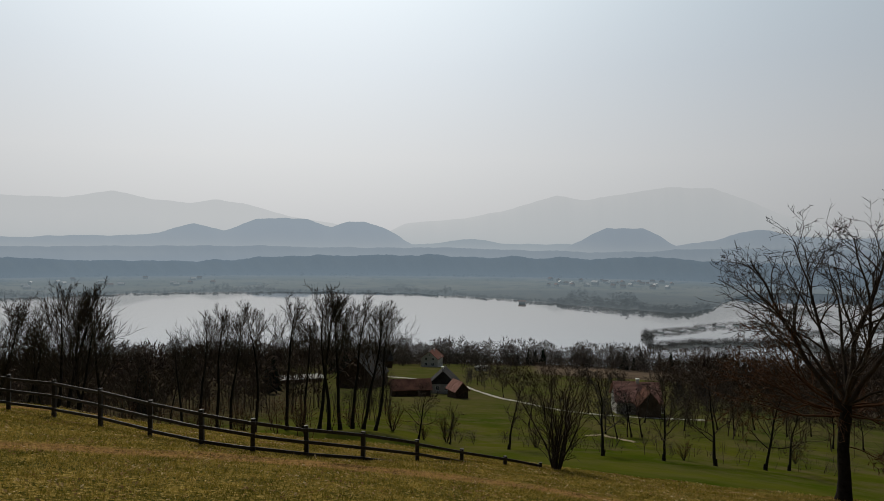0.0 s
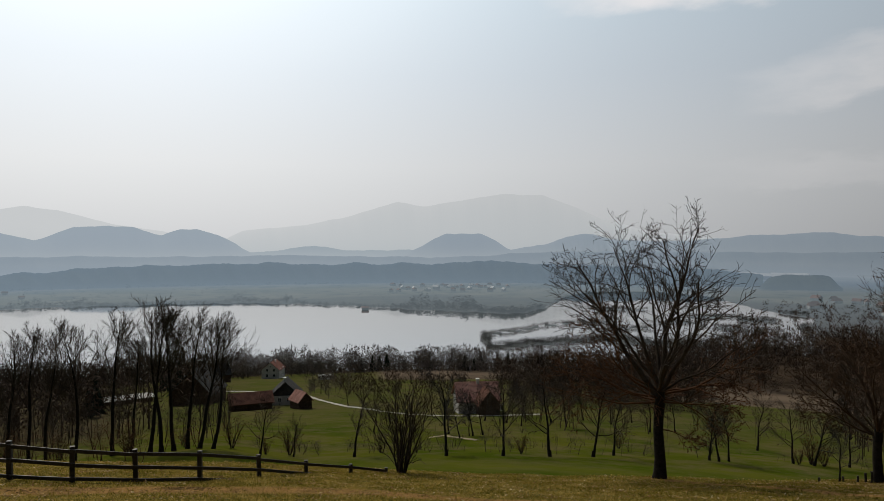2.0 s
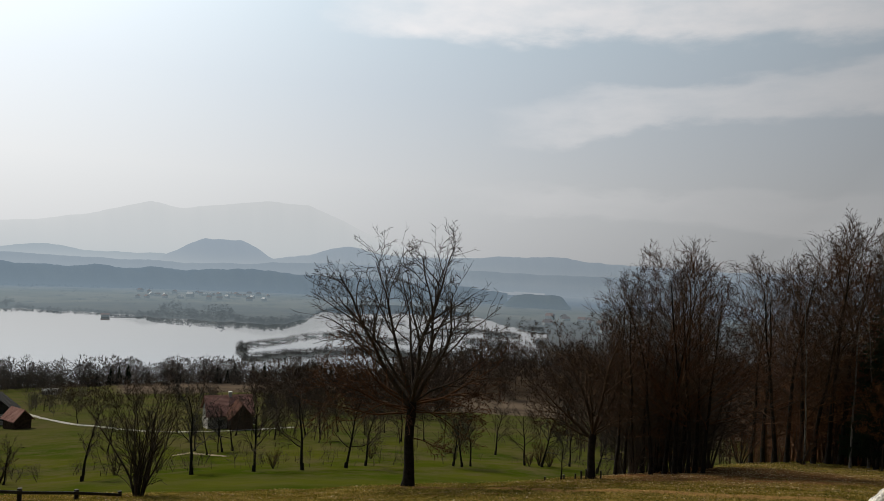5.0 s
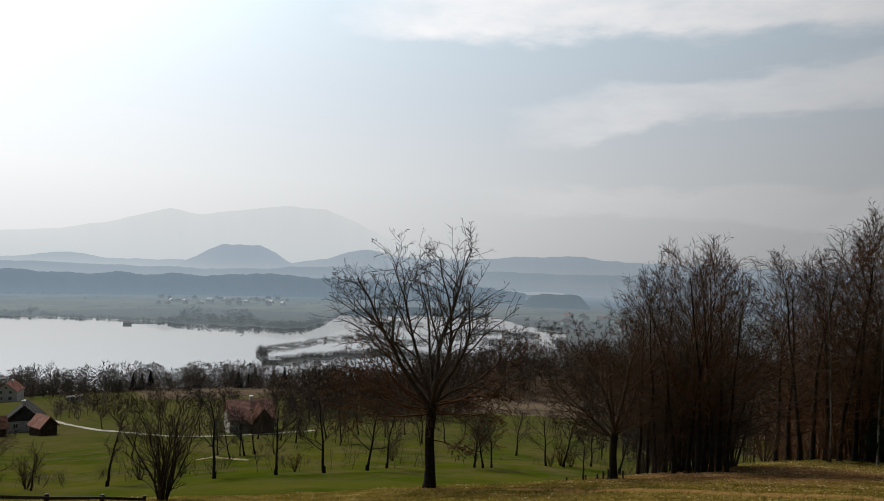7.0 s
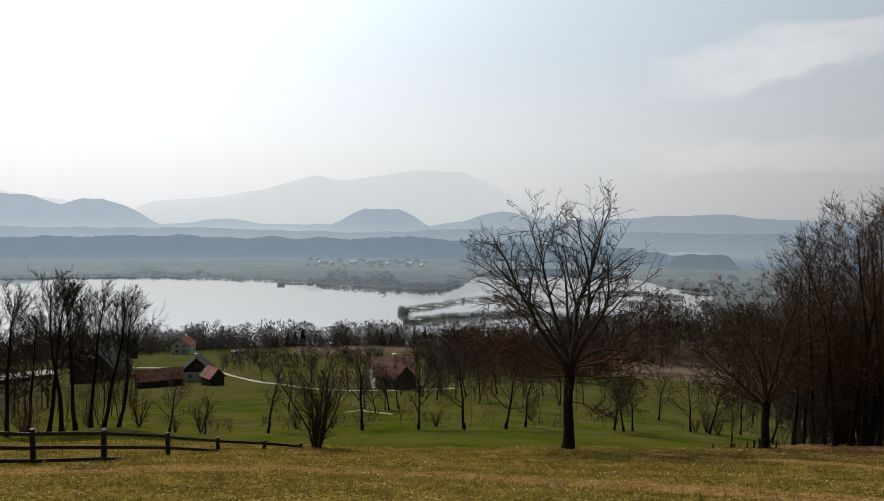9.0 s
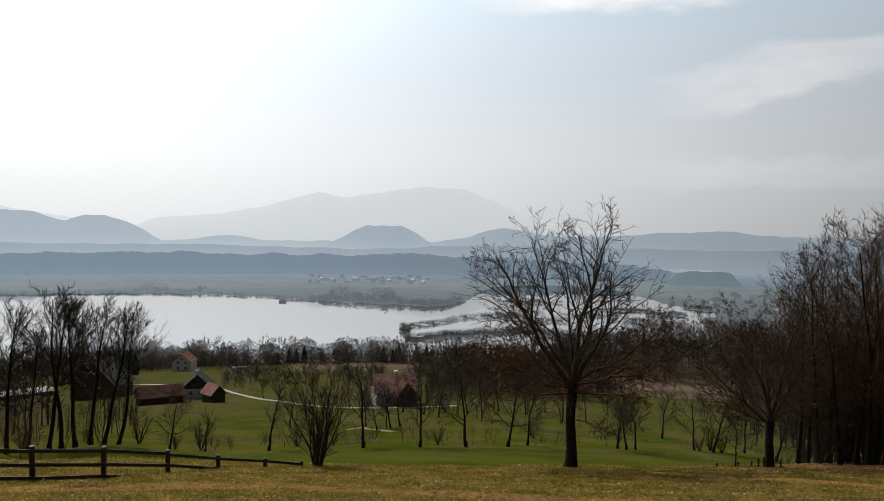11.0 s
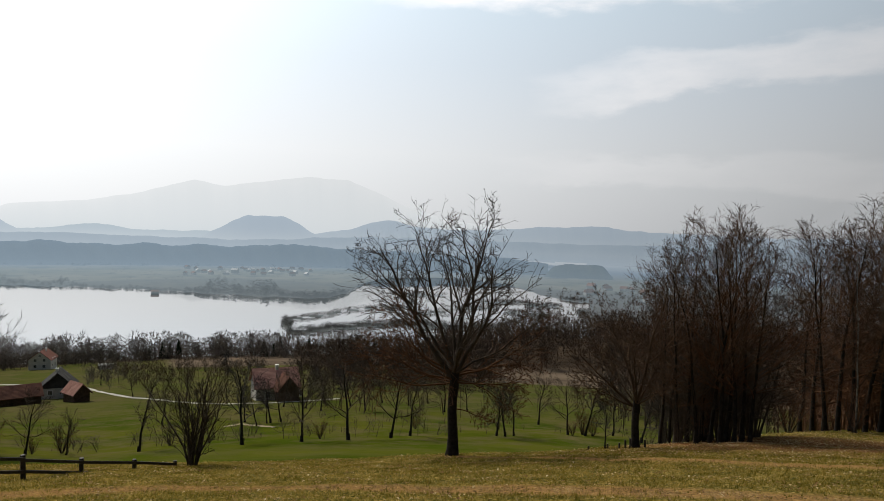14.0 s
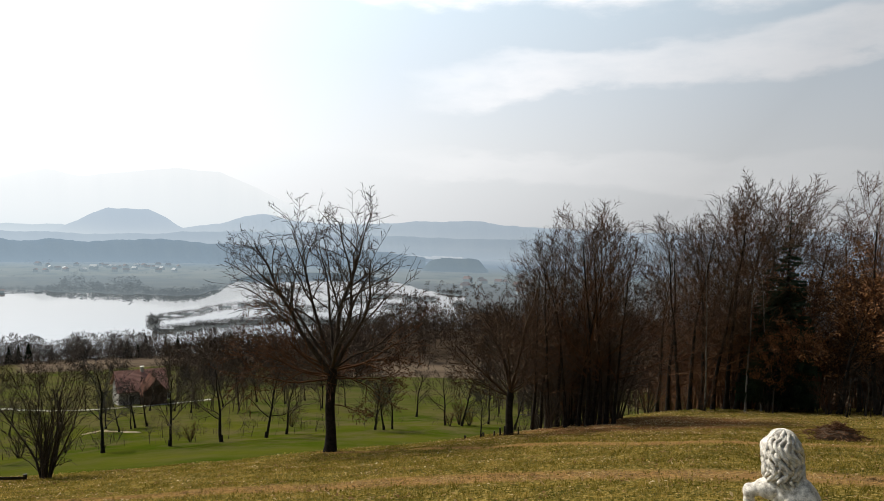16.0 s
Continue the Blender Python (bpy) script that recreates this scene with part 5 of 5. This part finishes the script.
def house(name, label, az, r, yaw, wide, long, wall_h, roof_h, wall, roof, windows=(), door=None, chimney=None, gable=None, lift=0.0, over=0.5, group=""):
    """A gabled house. Its gable, wide metres across, faces the eye when yaw is 0; the ridge runs back over long metres.
    windows: (side, along, height, width, tall), side "f" for the gable or "l"/"r" for the long walls."""
    root = tagged(new(name), label, "house", group)
    v = ground(az, r)
    root.matrix_world = pose(v.x, v.y, v.z + lift, 0, 0, -az + yaw)
    w2 = wide / 2
    bm = bmesh.new()
    prof = [(-w2, -3.0), (w2, -3.0), (w2, wall_h), (0, wall_h + roof_h), (-w2, wall_h)]
    a = [bm.verts.new((x, 0, z)) for x, z in prof]
    b = [bm.verts.new((x, long, z)) for x, z in prof]
    bm.faces.new(a)
    bm.faces.new(b[::-1])
    for i in range(5):
        j = (i + 1) % 5
        bm.faces.new((a[j], a[i], b[i], b[j]))
    bmesh.ops.recalc_face_normals(bm, faces=bm.faces)
    part("wall", bm, wall, root)
    if gable:
        bm = bmesh.new()
        g = [bm.verts.new((x, y, z)) for y in (-0.06, -0.003) for x, z in ((-w2 * 0.98, wall_h + 0.05), (w2 * 0.98, wall_h + 0.05), (0, wall_h + roof_h * 0.97))]
        bm.faces.new(g[:3]), bm.faces.new(g[3:])
        for i in range(3):
            bm.faces.new((g[i], g[(i + 1) % 3], g[3 + (i + 1) % 3], g[3 + i]))
        bmesh.ops.recalc_face_normals(bm, faces=bm.faces)
        part("gable", bm, gable, root, "boarded gable")
    slope = roof_h / w2
    for s in (-1, 1):
        bm = bmesh.new()
        t = 0.22
        ex, ez = s * (w2 + over), wall_h - over * slope
        quad = [(0, wall_h + roof_h + 0.03), (ex, ez + 0.03), (ex, ez + t), (0, wall_h + roof_h + t + 0.05)]
        p = [bm.verts.new((x, -over, z)) for x, z in quad]
        q = [bm.verts.new((x, long + over, z)) for x, z in quad]
        bm.faces.new(p), bm.faces.new(q[::-1])
        for i in range(4):
            j = (i + 1) % 4
            bm.faces.new((p[j], p[i], q[i], q[j]))
        bmesh.ops.recalc_face_normals(bm, faces=bm.faces)
        part("roof", bm, roof, root)
    for side, along, z, ww, hh in windows:
        if side == "f":
            m = Matrix.Translation((along, 0, z))
        else:
            s = -1 if side == "l" else 1
            m = Matrix.Translation((s * w2, along, z)) @ pose(0, 0, 0, 0, 0, 90 * s)
        fr = bmesh.new()
        for lo, hi in (((-ww / 2 - 0.1, -0.09, -hh / 2 - 0.1), (ww / 2 + 0.1, 0.05, -hh / 2)), ((-ww / 2 - 0.1, -0.09, hh / 2), (ww / 2 + 0.1, 0.05, hh / 2 + 0.1)),
                       ((-ww / 2 - 0.1, -0.08, -hh / 2), (-ww / 2, 0.05, hh / 2)), ((ww / 2, -0.08, -hh / 2), (ww / 2 + 0.1, 0.05, hh / 2)), ((-0.04, -0.07, -hh / 2), (0.04, 0.05, hh / 2))):
            box(fr, lo, hi, 0, m)
        win = part("window", fr, FRAME_WHITE, root)
        part("pane", boxed((-ww / 2, -0.03, -hh / 2), (ww / 2, 0.02, hh / 2), 0, m), GLASS_DARK, win)
    if door:
        x, ww, hh = door
        part("door", boxed((x - ww / 2, -0.06, 0), (x + ww / 2, 0.02, hh)), BOARDS, root, "dark wooden door")
    if chimney:
        x, y = chimney
        top = wall_h + roof_h + 0.8
        ch = part("chimney", boxed((x - 0.3, y - 0.3, wall_h), (x + 0.3, y + 0.3, top), 0.02), PLASTER, root)
        part("cap", boxed((x - 0.42, y - 0.42, top), (x + 0.42, y + 0.42, top + 0.14), 0.02), FRAME_WHITE, ch)
    return root


house("farmhouse", "white two-storey farmhouse with a red tiled roof", -0.9, 374, -16, 9.4, 10.5, 4.6, 3.8, PLASTER, TILE_RED,
      [("f", -1.9, 1.6, 1.3, 1.4), ("f", 1.9, 1.6, 1.3, 1.4), ("f", -1.9, 4.4, 1.2, 1.3), ("f", 1.9, 4.4, 1.2, 1.3), ("f", 0, 6.4, 0.9, 1.0), ("r", 3, 1.6, 1.2, 1.4), ("r", 7, 1.6, 1.2, 1.4), ("r", 3, 4.4, 1.2, 1.3), ("r", 7, 4.4, 1.2, 1.3)], chimney=(1.0, 6))
house("cottage", "small white cottage under a steep grey roof", 0.25, 197, -4, 8.0, 8, 2.6, 3.7, PLASTER_OLD, SLATE,
      [("f", -1.6, 1.5, 0.9, 1.1), ("f", 0.9, 1.5, 0.8, 1.0)], chimney=(-0.3, 2.5), gable=SLATE)
house("shed", "small wooden shed with a faded red tiled roof", 1.85, 181, 28, 3.7, 4.8, 2.2, 1.9, BOARDS, TILE_FADED, door=(0.2, 1.5, 1.9))
house("barn", "long low barn with a red-brown tiled roof", -4.05, 187, -84, 6.0, 10.4, 2.2, 2.0, BOARDS, TILE_BROWN, door=(0.5, 1.8, 2.0))
house("barn", "big old barn with a grey weathered roof", -7.0, 226, -18, 13.0, 16.0, 3.2, 7.0, BOARDS, SLATE, door=(0, 2.4, 2.6))
house("barn", "dark wooden barn among trees", -6.3, 360, -75, 9.0, 14.0, 4.0, 4.5, BOARDS, SLATE)
house("shed", "long low shed with a pale roof", -13.0, 262, -84, 5.0, 15.0, 1.8, 0.9, BOARDS, SHEET)
house("farmhouse", "farmhouse under a broad faded red tiled roof", 14.2, 160, -82, 8.6, 9.4, 3.6, 3.2, PLASTER_OLD, TILE_FADED,
      [("r", 2.5, 1.9, 1.0, 1.3), ("r", 5.5, 1.9, 1.0, 1.3), ("r", 9.5, 1.9, 1.0, 1.3), ("l", 2.5, 1.9, 1.0, 1.3), ("l", 6, 1.9, 1.0, 1.3)], chimney=(0.3, 5))
house("outhouse", "dark gabled outhouse beside the red-roofed farmhouse", 17.0, 152, 10, 4.5, 6.0, 2.6, 2.6, BOARDS, TILE_BROWN, door=(0, 1.4, 1.9))
house("trailer", "low white field hut", 3.9, 345, 90, 2.5, 6.0, 2.0, 0.5, PLASTER, SHEET, over=0.2)


def strip(name, label, category, mat, points, wide, lift=0.12):
    """A lane laid on the land along (azimuth, distance) points."""
    pts = [at(a, r) for a, r in points]
    fine = []
    for i in range(len(pts) - 1):
        p0, p1, p2, p3 = pts[max(i - 1, 0)], pts[i], pts[i + 1], pts[min(i + 2, len(pts) - 1)]
        for k in range(10):
            t = k / 10
            fine.append(0.5 * ((2 * p1) + (p2 - p0) * t + (2 * p0 - 5 * p1 + 4 * p2 - p3) * t * t + (3 * p1 - p0 - 3 * p2 + p3) * t ** 3))
    fine.append(pts[-1])
    verts, faces = [], []
    for i, p in enumerate(fine):
        d = (fine[min(i + 1, len(fine) - 1)] - fine[max(i - 1, 0)]).normalized()
        s = Vector((d.y, -d.x, 0))
        for k in (-1, -0.4, 0.4, 1):
            q = p + s * (wide / 2 * k * (1 + 0.1 * math.sin(i * 1.3 + k)))
            verts.append((q.x, q.y, float(land(q.x, q.y)) + lift * (1 if abs(k) < 1 else -1.5)))
    for i in range(len(fine) - 1):
        for k in range(3):
            a = i * 4 + k
            faces.append((a, a + 1, a + 5, a + 4))
    return tagged(link_mesh(name, verts, faces, mat), label, category, kind="structure")


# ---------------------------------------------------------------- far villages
# village colours, with weaker haze glow painted over them
WALL_FAR = hazed_mat("distant house walls", (0.34, 0.34, 0.33), (0.5, 0.5, 0.48), 0.05, 0.8)
ROOF_FAR = hazed_mat("distant house roofs", (0.16, 0.09, 0.07), (0.28, 0.15, 0.11), 0.05, 0.8)
ROOF_PALE = hazed_mat("distant pale roofs", (0.7, 0.7, 0.7), (0.85, 0.85, 0.85), 0.05, 0.7)


def far_house(az, r, yaw, wide, long, h, roof, z=None):
    root = tagged(new("village_house"), "tiny pale house in the misty plain", "house", "village houses")
    v = ground(az, r)
    root.matrix_world = pose(v.x, v.y, v.z if z is None else z, 0, 0, -az + yaw)
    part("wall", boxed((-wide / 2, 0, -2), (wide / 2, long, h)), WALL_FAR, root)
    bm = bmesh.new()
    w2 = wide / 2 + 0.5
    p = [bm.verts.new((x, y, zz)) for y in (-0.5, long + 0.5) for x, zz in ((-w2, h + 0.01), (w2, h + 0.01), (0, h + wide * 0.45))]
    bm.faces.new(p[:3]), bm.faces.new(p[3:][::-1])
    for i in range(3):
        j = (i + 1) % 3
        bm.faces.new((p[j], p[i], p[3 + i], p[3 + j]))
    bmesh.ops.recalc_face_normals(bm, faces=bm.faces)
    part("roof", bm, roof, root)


rng = random.Random(77)
far_house(12.79, 1440, 60, 9, 13, 6, ROOF_PALE)
for i in range(34):
    far_house(rng.uniform(8.8, 19.5), rng.uniform(1380, 1560), rng.uniform(0, 180), rng.uniform(6, 8), rng.uniform(7, 11), rng.uniform(3, 4.5), ROOF_FAR if i % 3 else ROOF_PALE)
for i in range(16):
    far_house(rng.uniform(-31, -18), rng.uniform(1330, 1560), rng.uniform(0, 180), rng.uniform(5, 7), rng.uniform(6, 12), rng.uniform(3, 4), ROOF_PALE if i % 3 else ROOF_FAR)
for i in range(12):
    far_house(rng.uniform(41, 47), rng.uniform(1100, 1500), rng.uniform(0, 180), rng.uniform(8, 12), rng.uniform(10, 16), rng.uniform(4, 7), ROOF_FAR)
for az, r, ln in ((39.2, 1950, 70), (41.0, 1990, 90), (37.4, 2000, 40)):
    far_house(az, r, 80, 16, ln, 9, ROOF_PALE)

# the boathouse on its jetty at the far shore
boathouse = tagged(new("boathouse"), "small dark boathouse with a tiled roof and a long jetty", "boathouse")
v = at(6.75, far_edge(6.75) - 30, 0)
boathouse.matrix_world = pose(v.x, v.y, 0, 0, 0, -10)
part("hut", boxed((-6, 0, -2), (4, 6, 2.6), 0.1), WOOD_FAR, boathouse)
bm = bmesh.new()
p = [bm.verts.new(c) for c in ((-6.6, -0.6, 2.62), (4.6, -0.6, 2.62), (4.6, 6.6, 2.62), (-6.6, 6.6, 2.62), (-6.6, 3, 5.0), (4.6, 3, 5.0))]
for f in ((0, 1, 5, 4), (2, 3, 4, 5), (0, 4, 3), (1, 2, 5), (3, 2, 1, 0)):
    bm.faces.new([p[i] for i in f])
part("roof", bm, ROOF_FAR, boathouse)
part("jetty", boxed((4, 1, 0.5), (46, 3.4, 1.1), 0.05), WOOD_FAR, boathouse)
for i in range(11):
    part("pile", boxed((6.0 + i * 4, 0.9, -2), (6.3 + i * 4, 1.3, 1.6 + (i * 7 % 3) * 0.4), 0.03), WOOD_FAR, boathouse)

strip("road_1", "pale gravel lane winding past the farm", "road", PALE_STONE, [(-1.6, 400), (0.2, 378), (0.7, 350), (1.0, 309), (1.3, 274), (1.9, 239), (2.6, 220), (4.5, 190), (6.7, 174), (9.4, 157), (13, 150), (17.6, 152), (21, 158)], 1.9)
strip("road_2", "pale gravel yard lane between the barns", "road", PALE_STONE, [(-6.5, 300), (-5.3, 292), (-3, 280), (-0.8, 268), (0.9, 262)], 3.4)
strip("road_3", "trodden earth track through the meadow", "path", SOIL_PALE, [(12.0, 106), (13.2, 110), (14.4, 105), (16.0, 100)], 1.4, 0.06)


# ---------------------------------------------------------------- the lawn's grass and fallen leaves
def grass_mat(name, stops, through_leaf=0.5):
    m, n = material(name)
    geo = n.add("ShaderNodeNewGeometry").outputs
    patch = n.span(n.noise(geo["Position"], 0.9, 4.0, 0.65), 0.36, 0.64)
    col = n.ramp(n.math("ADD", n.math("MULTIPLY", geo["Random Per Island"], 0.55), n.math("MULTIPLY", patch, 0.45)), stops)
    thin = n.add("ShaderNodeMixShader", {0: through_leaf, 1: n.add("ShaderNodeBsdfDiffuse", {0: col}), 2: n.add("ShaderNodeBsdfTranslucent", {0: col})})
    finish(n, thin)
    return m


GRASS = grass_mat("lawn grass", [(0.0, (0.044, 0.046, 0.006)), (0.35, (0.135, 0.113, 0.017)), (0.7, (0.29, 0.205, 0.045)), (1.0, (0.52, 0.37, 0.13))])
LITTER = grass_mat("fallen leaves and straw", [(0.0, (0.08, 0.04, 0.018)), (0.35, (0.22, 0.13, 0.06)), (0.7, (0.42, 0.31, 0.16)), (1.0, (0.72, 0.63, 0.44))])


def lawn_points(n, seed, r0, r1, clump=0.0):
    rng = np.random.default_rng(seed)
    az = np.radians(rng.uniform(-42, 82, n * 3))
    r = np.sqrt(rng.uniform(r0 ** 2, r1 ** 2, n * 3))
    x, y = r * np.sin(az), r * np.cos(az)
    d = x * math.sin(radians(FALL)) + y * math.cos(radians(FALL))
    a = np.degrees(az)
    ok = d < 28.6 + 9.0 * smooth(46, 60, a) - 4.0 * smooth(4, -26, a)
    strip_1 = np.abs(r - np.interp(a, TRACK_AZ, TRACK_R)) < 0.75
    strip_2 = np.abs(r - np.interp(a, TRACK_AZ, UPPER_R)) < 0.5
    ok &= ~((strip_1 | strip_2) & (rng.random(len(x)) < 0.8))
    ok &= ~((np.hypot(x - 26.0, y - 18.0) < 6.0) & (rng.random(len(x)) < 0.8))
    if clump:
        ok &= (np.sin(x * 2.1) + np.sin(y * 2.6 + x) + rng.normal(0, 1, len(x))) > clump
    x, y = x[ok][:n], y[ok][:n]
    return x, y, land(x, y), rng


def build_grass(name, label, n, seed, r0, r1, tall, wide):
    x, y, z, rng = lawn_points(n, seed, r0, r1)
    n = len(x)
    v = np.zeros((n, 3, 3, 3))
    for b in range(3):
        a = rng.uniform(0, 2 * np.pi, n)
        h = tall * rng.uniform(0.5, 1.25, n)
        lean = rng.normal(0, 0.5, (n, 2)) * h[:, None]
        ox, oy = rng.normal(0, 0.03, n), rng.normal(0, 0.03, n)
        for k, s in ((0, -1), (1, 1)):
            v[:, b, k, 0], v[:, b, k, 1], v[:, b, k, 2] = x + ox + s * wide * np.cos(a), y + oy + s * wide * np.sin(a), z - 0.01
        v[:, b, 2, 0], v[:, b, 2, 1], v[:, b, 2, 2] = x + ox + lean[:, 0], y + oy + lean[:, 1], z + h
    me = bpy.data.meshes.new(name)
    me.from_pydata(v.reshape(-1, 3).tolist(), [], np.arange(n * 9).reshape(-1, 3).tolist())
    me.materials.append(GRASS)
    return tagged(new(name, me), label, "grass", kind="stuff")


build_grass("lawn_grass", "short patchy spring grass, partly straw-coloured", 84000, 1, 9.0, 30.0, 0.045, 0.009)
build_grass("lawn_tufts", "taller tufts of old grass on the lawn", 9000, 2, 11.0, 48.0, 0.09, 0.012)


def build_litter():
    x, y, z, rng = lawn_points(26000, 5, 9.0, 46.0, 0.6)
    # more of them under the grove
    ux, uy = 26.0 + rng.normal(0, 3.6, 9000), 18.0 + rng.normal(0, 3.0, 9000)
    x, y = np.concatenate([x, ux]), np.concatenate([y, uy])
    z = land(x, y)
    n = len(x)
    a, ln = rng.uniform(0, 2 * np.pi, n), rng.uniform(0.012, 0.05, n)
    tilt = rng.normal(0, 0.35, n)
    v = np.zeros((n, 4, 3))
    for k, (u, s) in enumerate(((-1, 0), (0, 0.6), (1, 0), (0, -0.6))):
        v[:, k, 0] = x + ln * (u * np.cos(a) - s * np.sin(a))
        v[:, k, 1] = y + ln * (u * np.sin(a) + s * np.cos(a))
        v[:, k, 2] = z + 0.035 + ln * u * tilt + (0.012 if s else 0)
    under = np.hypot(x - 26.0, y - 18.0) < 7.0
    v[under, :, 2] -= 0.015
    me = bpy.data.meshes.new("fallen_leaves")
    me.from_pydata(v.reshape(-1, 3).tolist(), [], np.arange(n * 4).reshape(-1, 4).tolist())
    me.materials.append(LITTER)
    tagged(new("fallen_leaves", me), "withered leaves and straw strewn over the lawn", "leaves", kind="stuff")


build_litter()


def build_hay():
    """Raked-up hay, moss and small clods along the worn strips of the lawn."""
    rng = np.random.default_rng(9)
    az = np.radians(rng.uniform(-42, 82, 90000))
    r = np.interp(np.degrees(az), TRACK_AZ, TRACK_R) + rng.normal(0, 0.36, len(az))
    x, y = r * np.sin(az), r * np.cos(az)
    keep = (np.sin(x * 1.7 + y) + np.sin(x * 4.1 - y * 2.2) + rng.normal(0, 0.8, len(x))) > 0.35
    x, y = x[keep][:18000], y[keep][:18000]
    z, n = land(x, y), len(x)
    ln, a = rng.gamma(2.0, 0.005, n) + 0.006, rng.uniform(0, 2 * np.pi, n)
    v = np.zeros((n, 5, 3))
    for k, (u, s) in enumerate(((-1, -0.7), (1, -0.8), (0.9, 0.7), (-0.8, 0.8))):
        v[:, k, 0] = x + ln * (u * np.cos(a) - s * np.sin(a)) * rng.uniform(0.7, 1.3, n)
        v[:, k, 1] = y + ln * (u * np.sin(a) + s * np.cos(a)) * rng.uniform(0.7, 1.3, n)
        v[:, k, 2] = z - 0.008
    v[:, 4, 0], v[:, 4, 1], v[:, 4, 2] = x + rng.normal(0, 0.3, n) * ln, y + rng.normal(0, 0.3, n) * ln, z + ln * rng.uniform(0.2, 0.6, n)
    b = np.arange(n)[:, None] * 5
    faces = np.concatenate([b + np.array([[k, (k + 1) % 4, 4]]) for k in range(4)]).tolist()
    me = bpy.data.meshes.new("hay")
    me.from_pydata(v.reshape(-1, 3).tolist(), [], faces)
    me.materials.append(HAY)
    tagged(new("hay", me), "raked brown hay and moss in worn strips", "hay", kind="stuff")


HAY = grass_mat("old hay and clods", [(0.0, (0.045, 0.027, 0.012)), (0.4, (0.15, 0.095, 0.042)), (0.75, (0.27, 0.185, 0.085)), (1.0, (0.48, 0.36, 0.19))], 0.0)
build_hay()
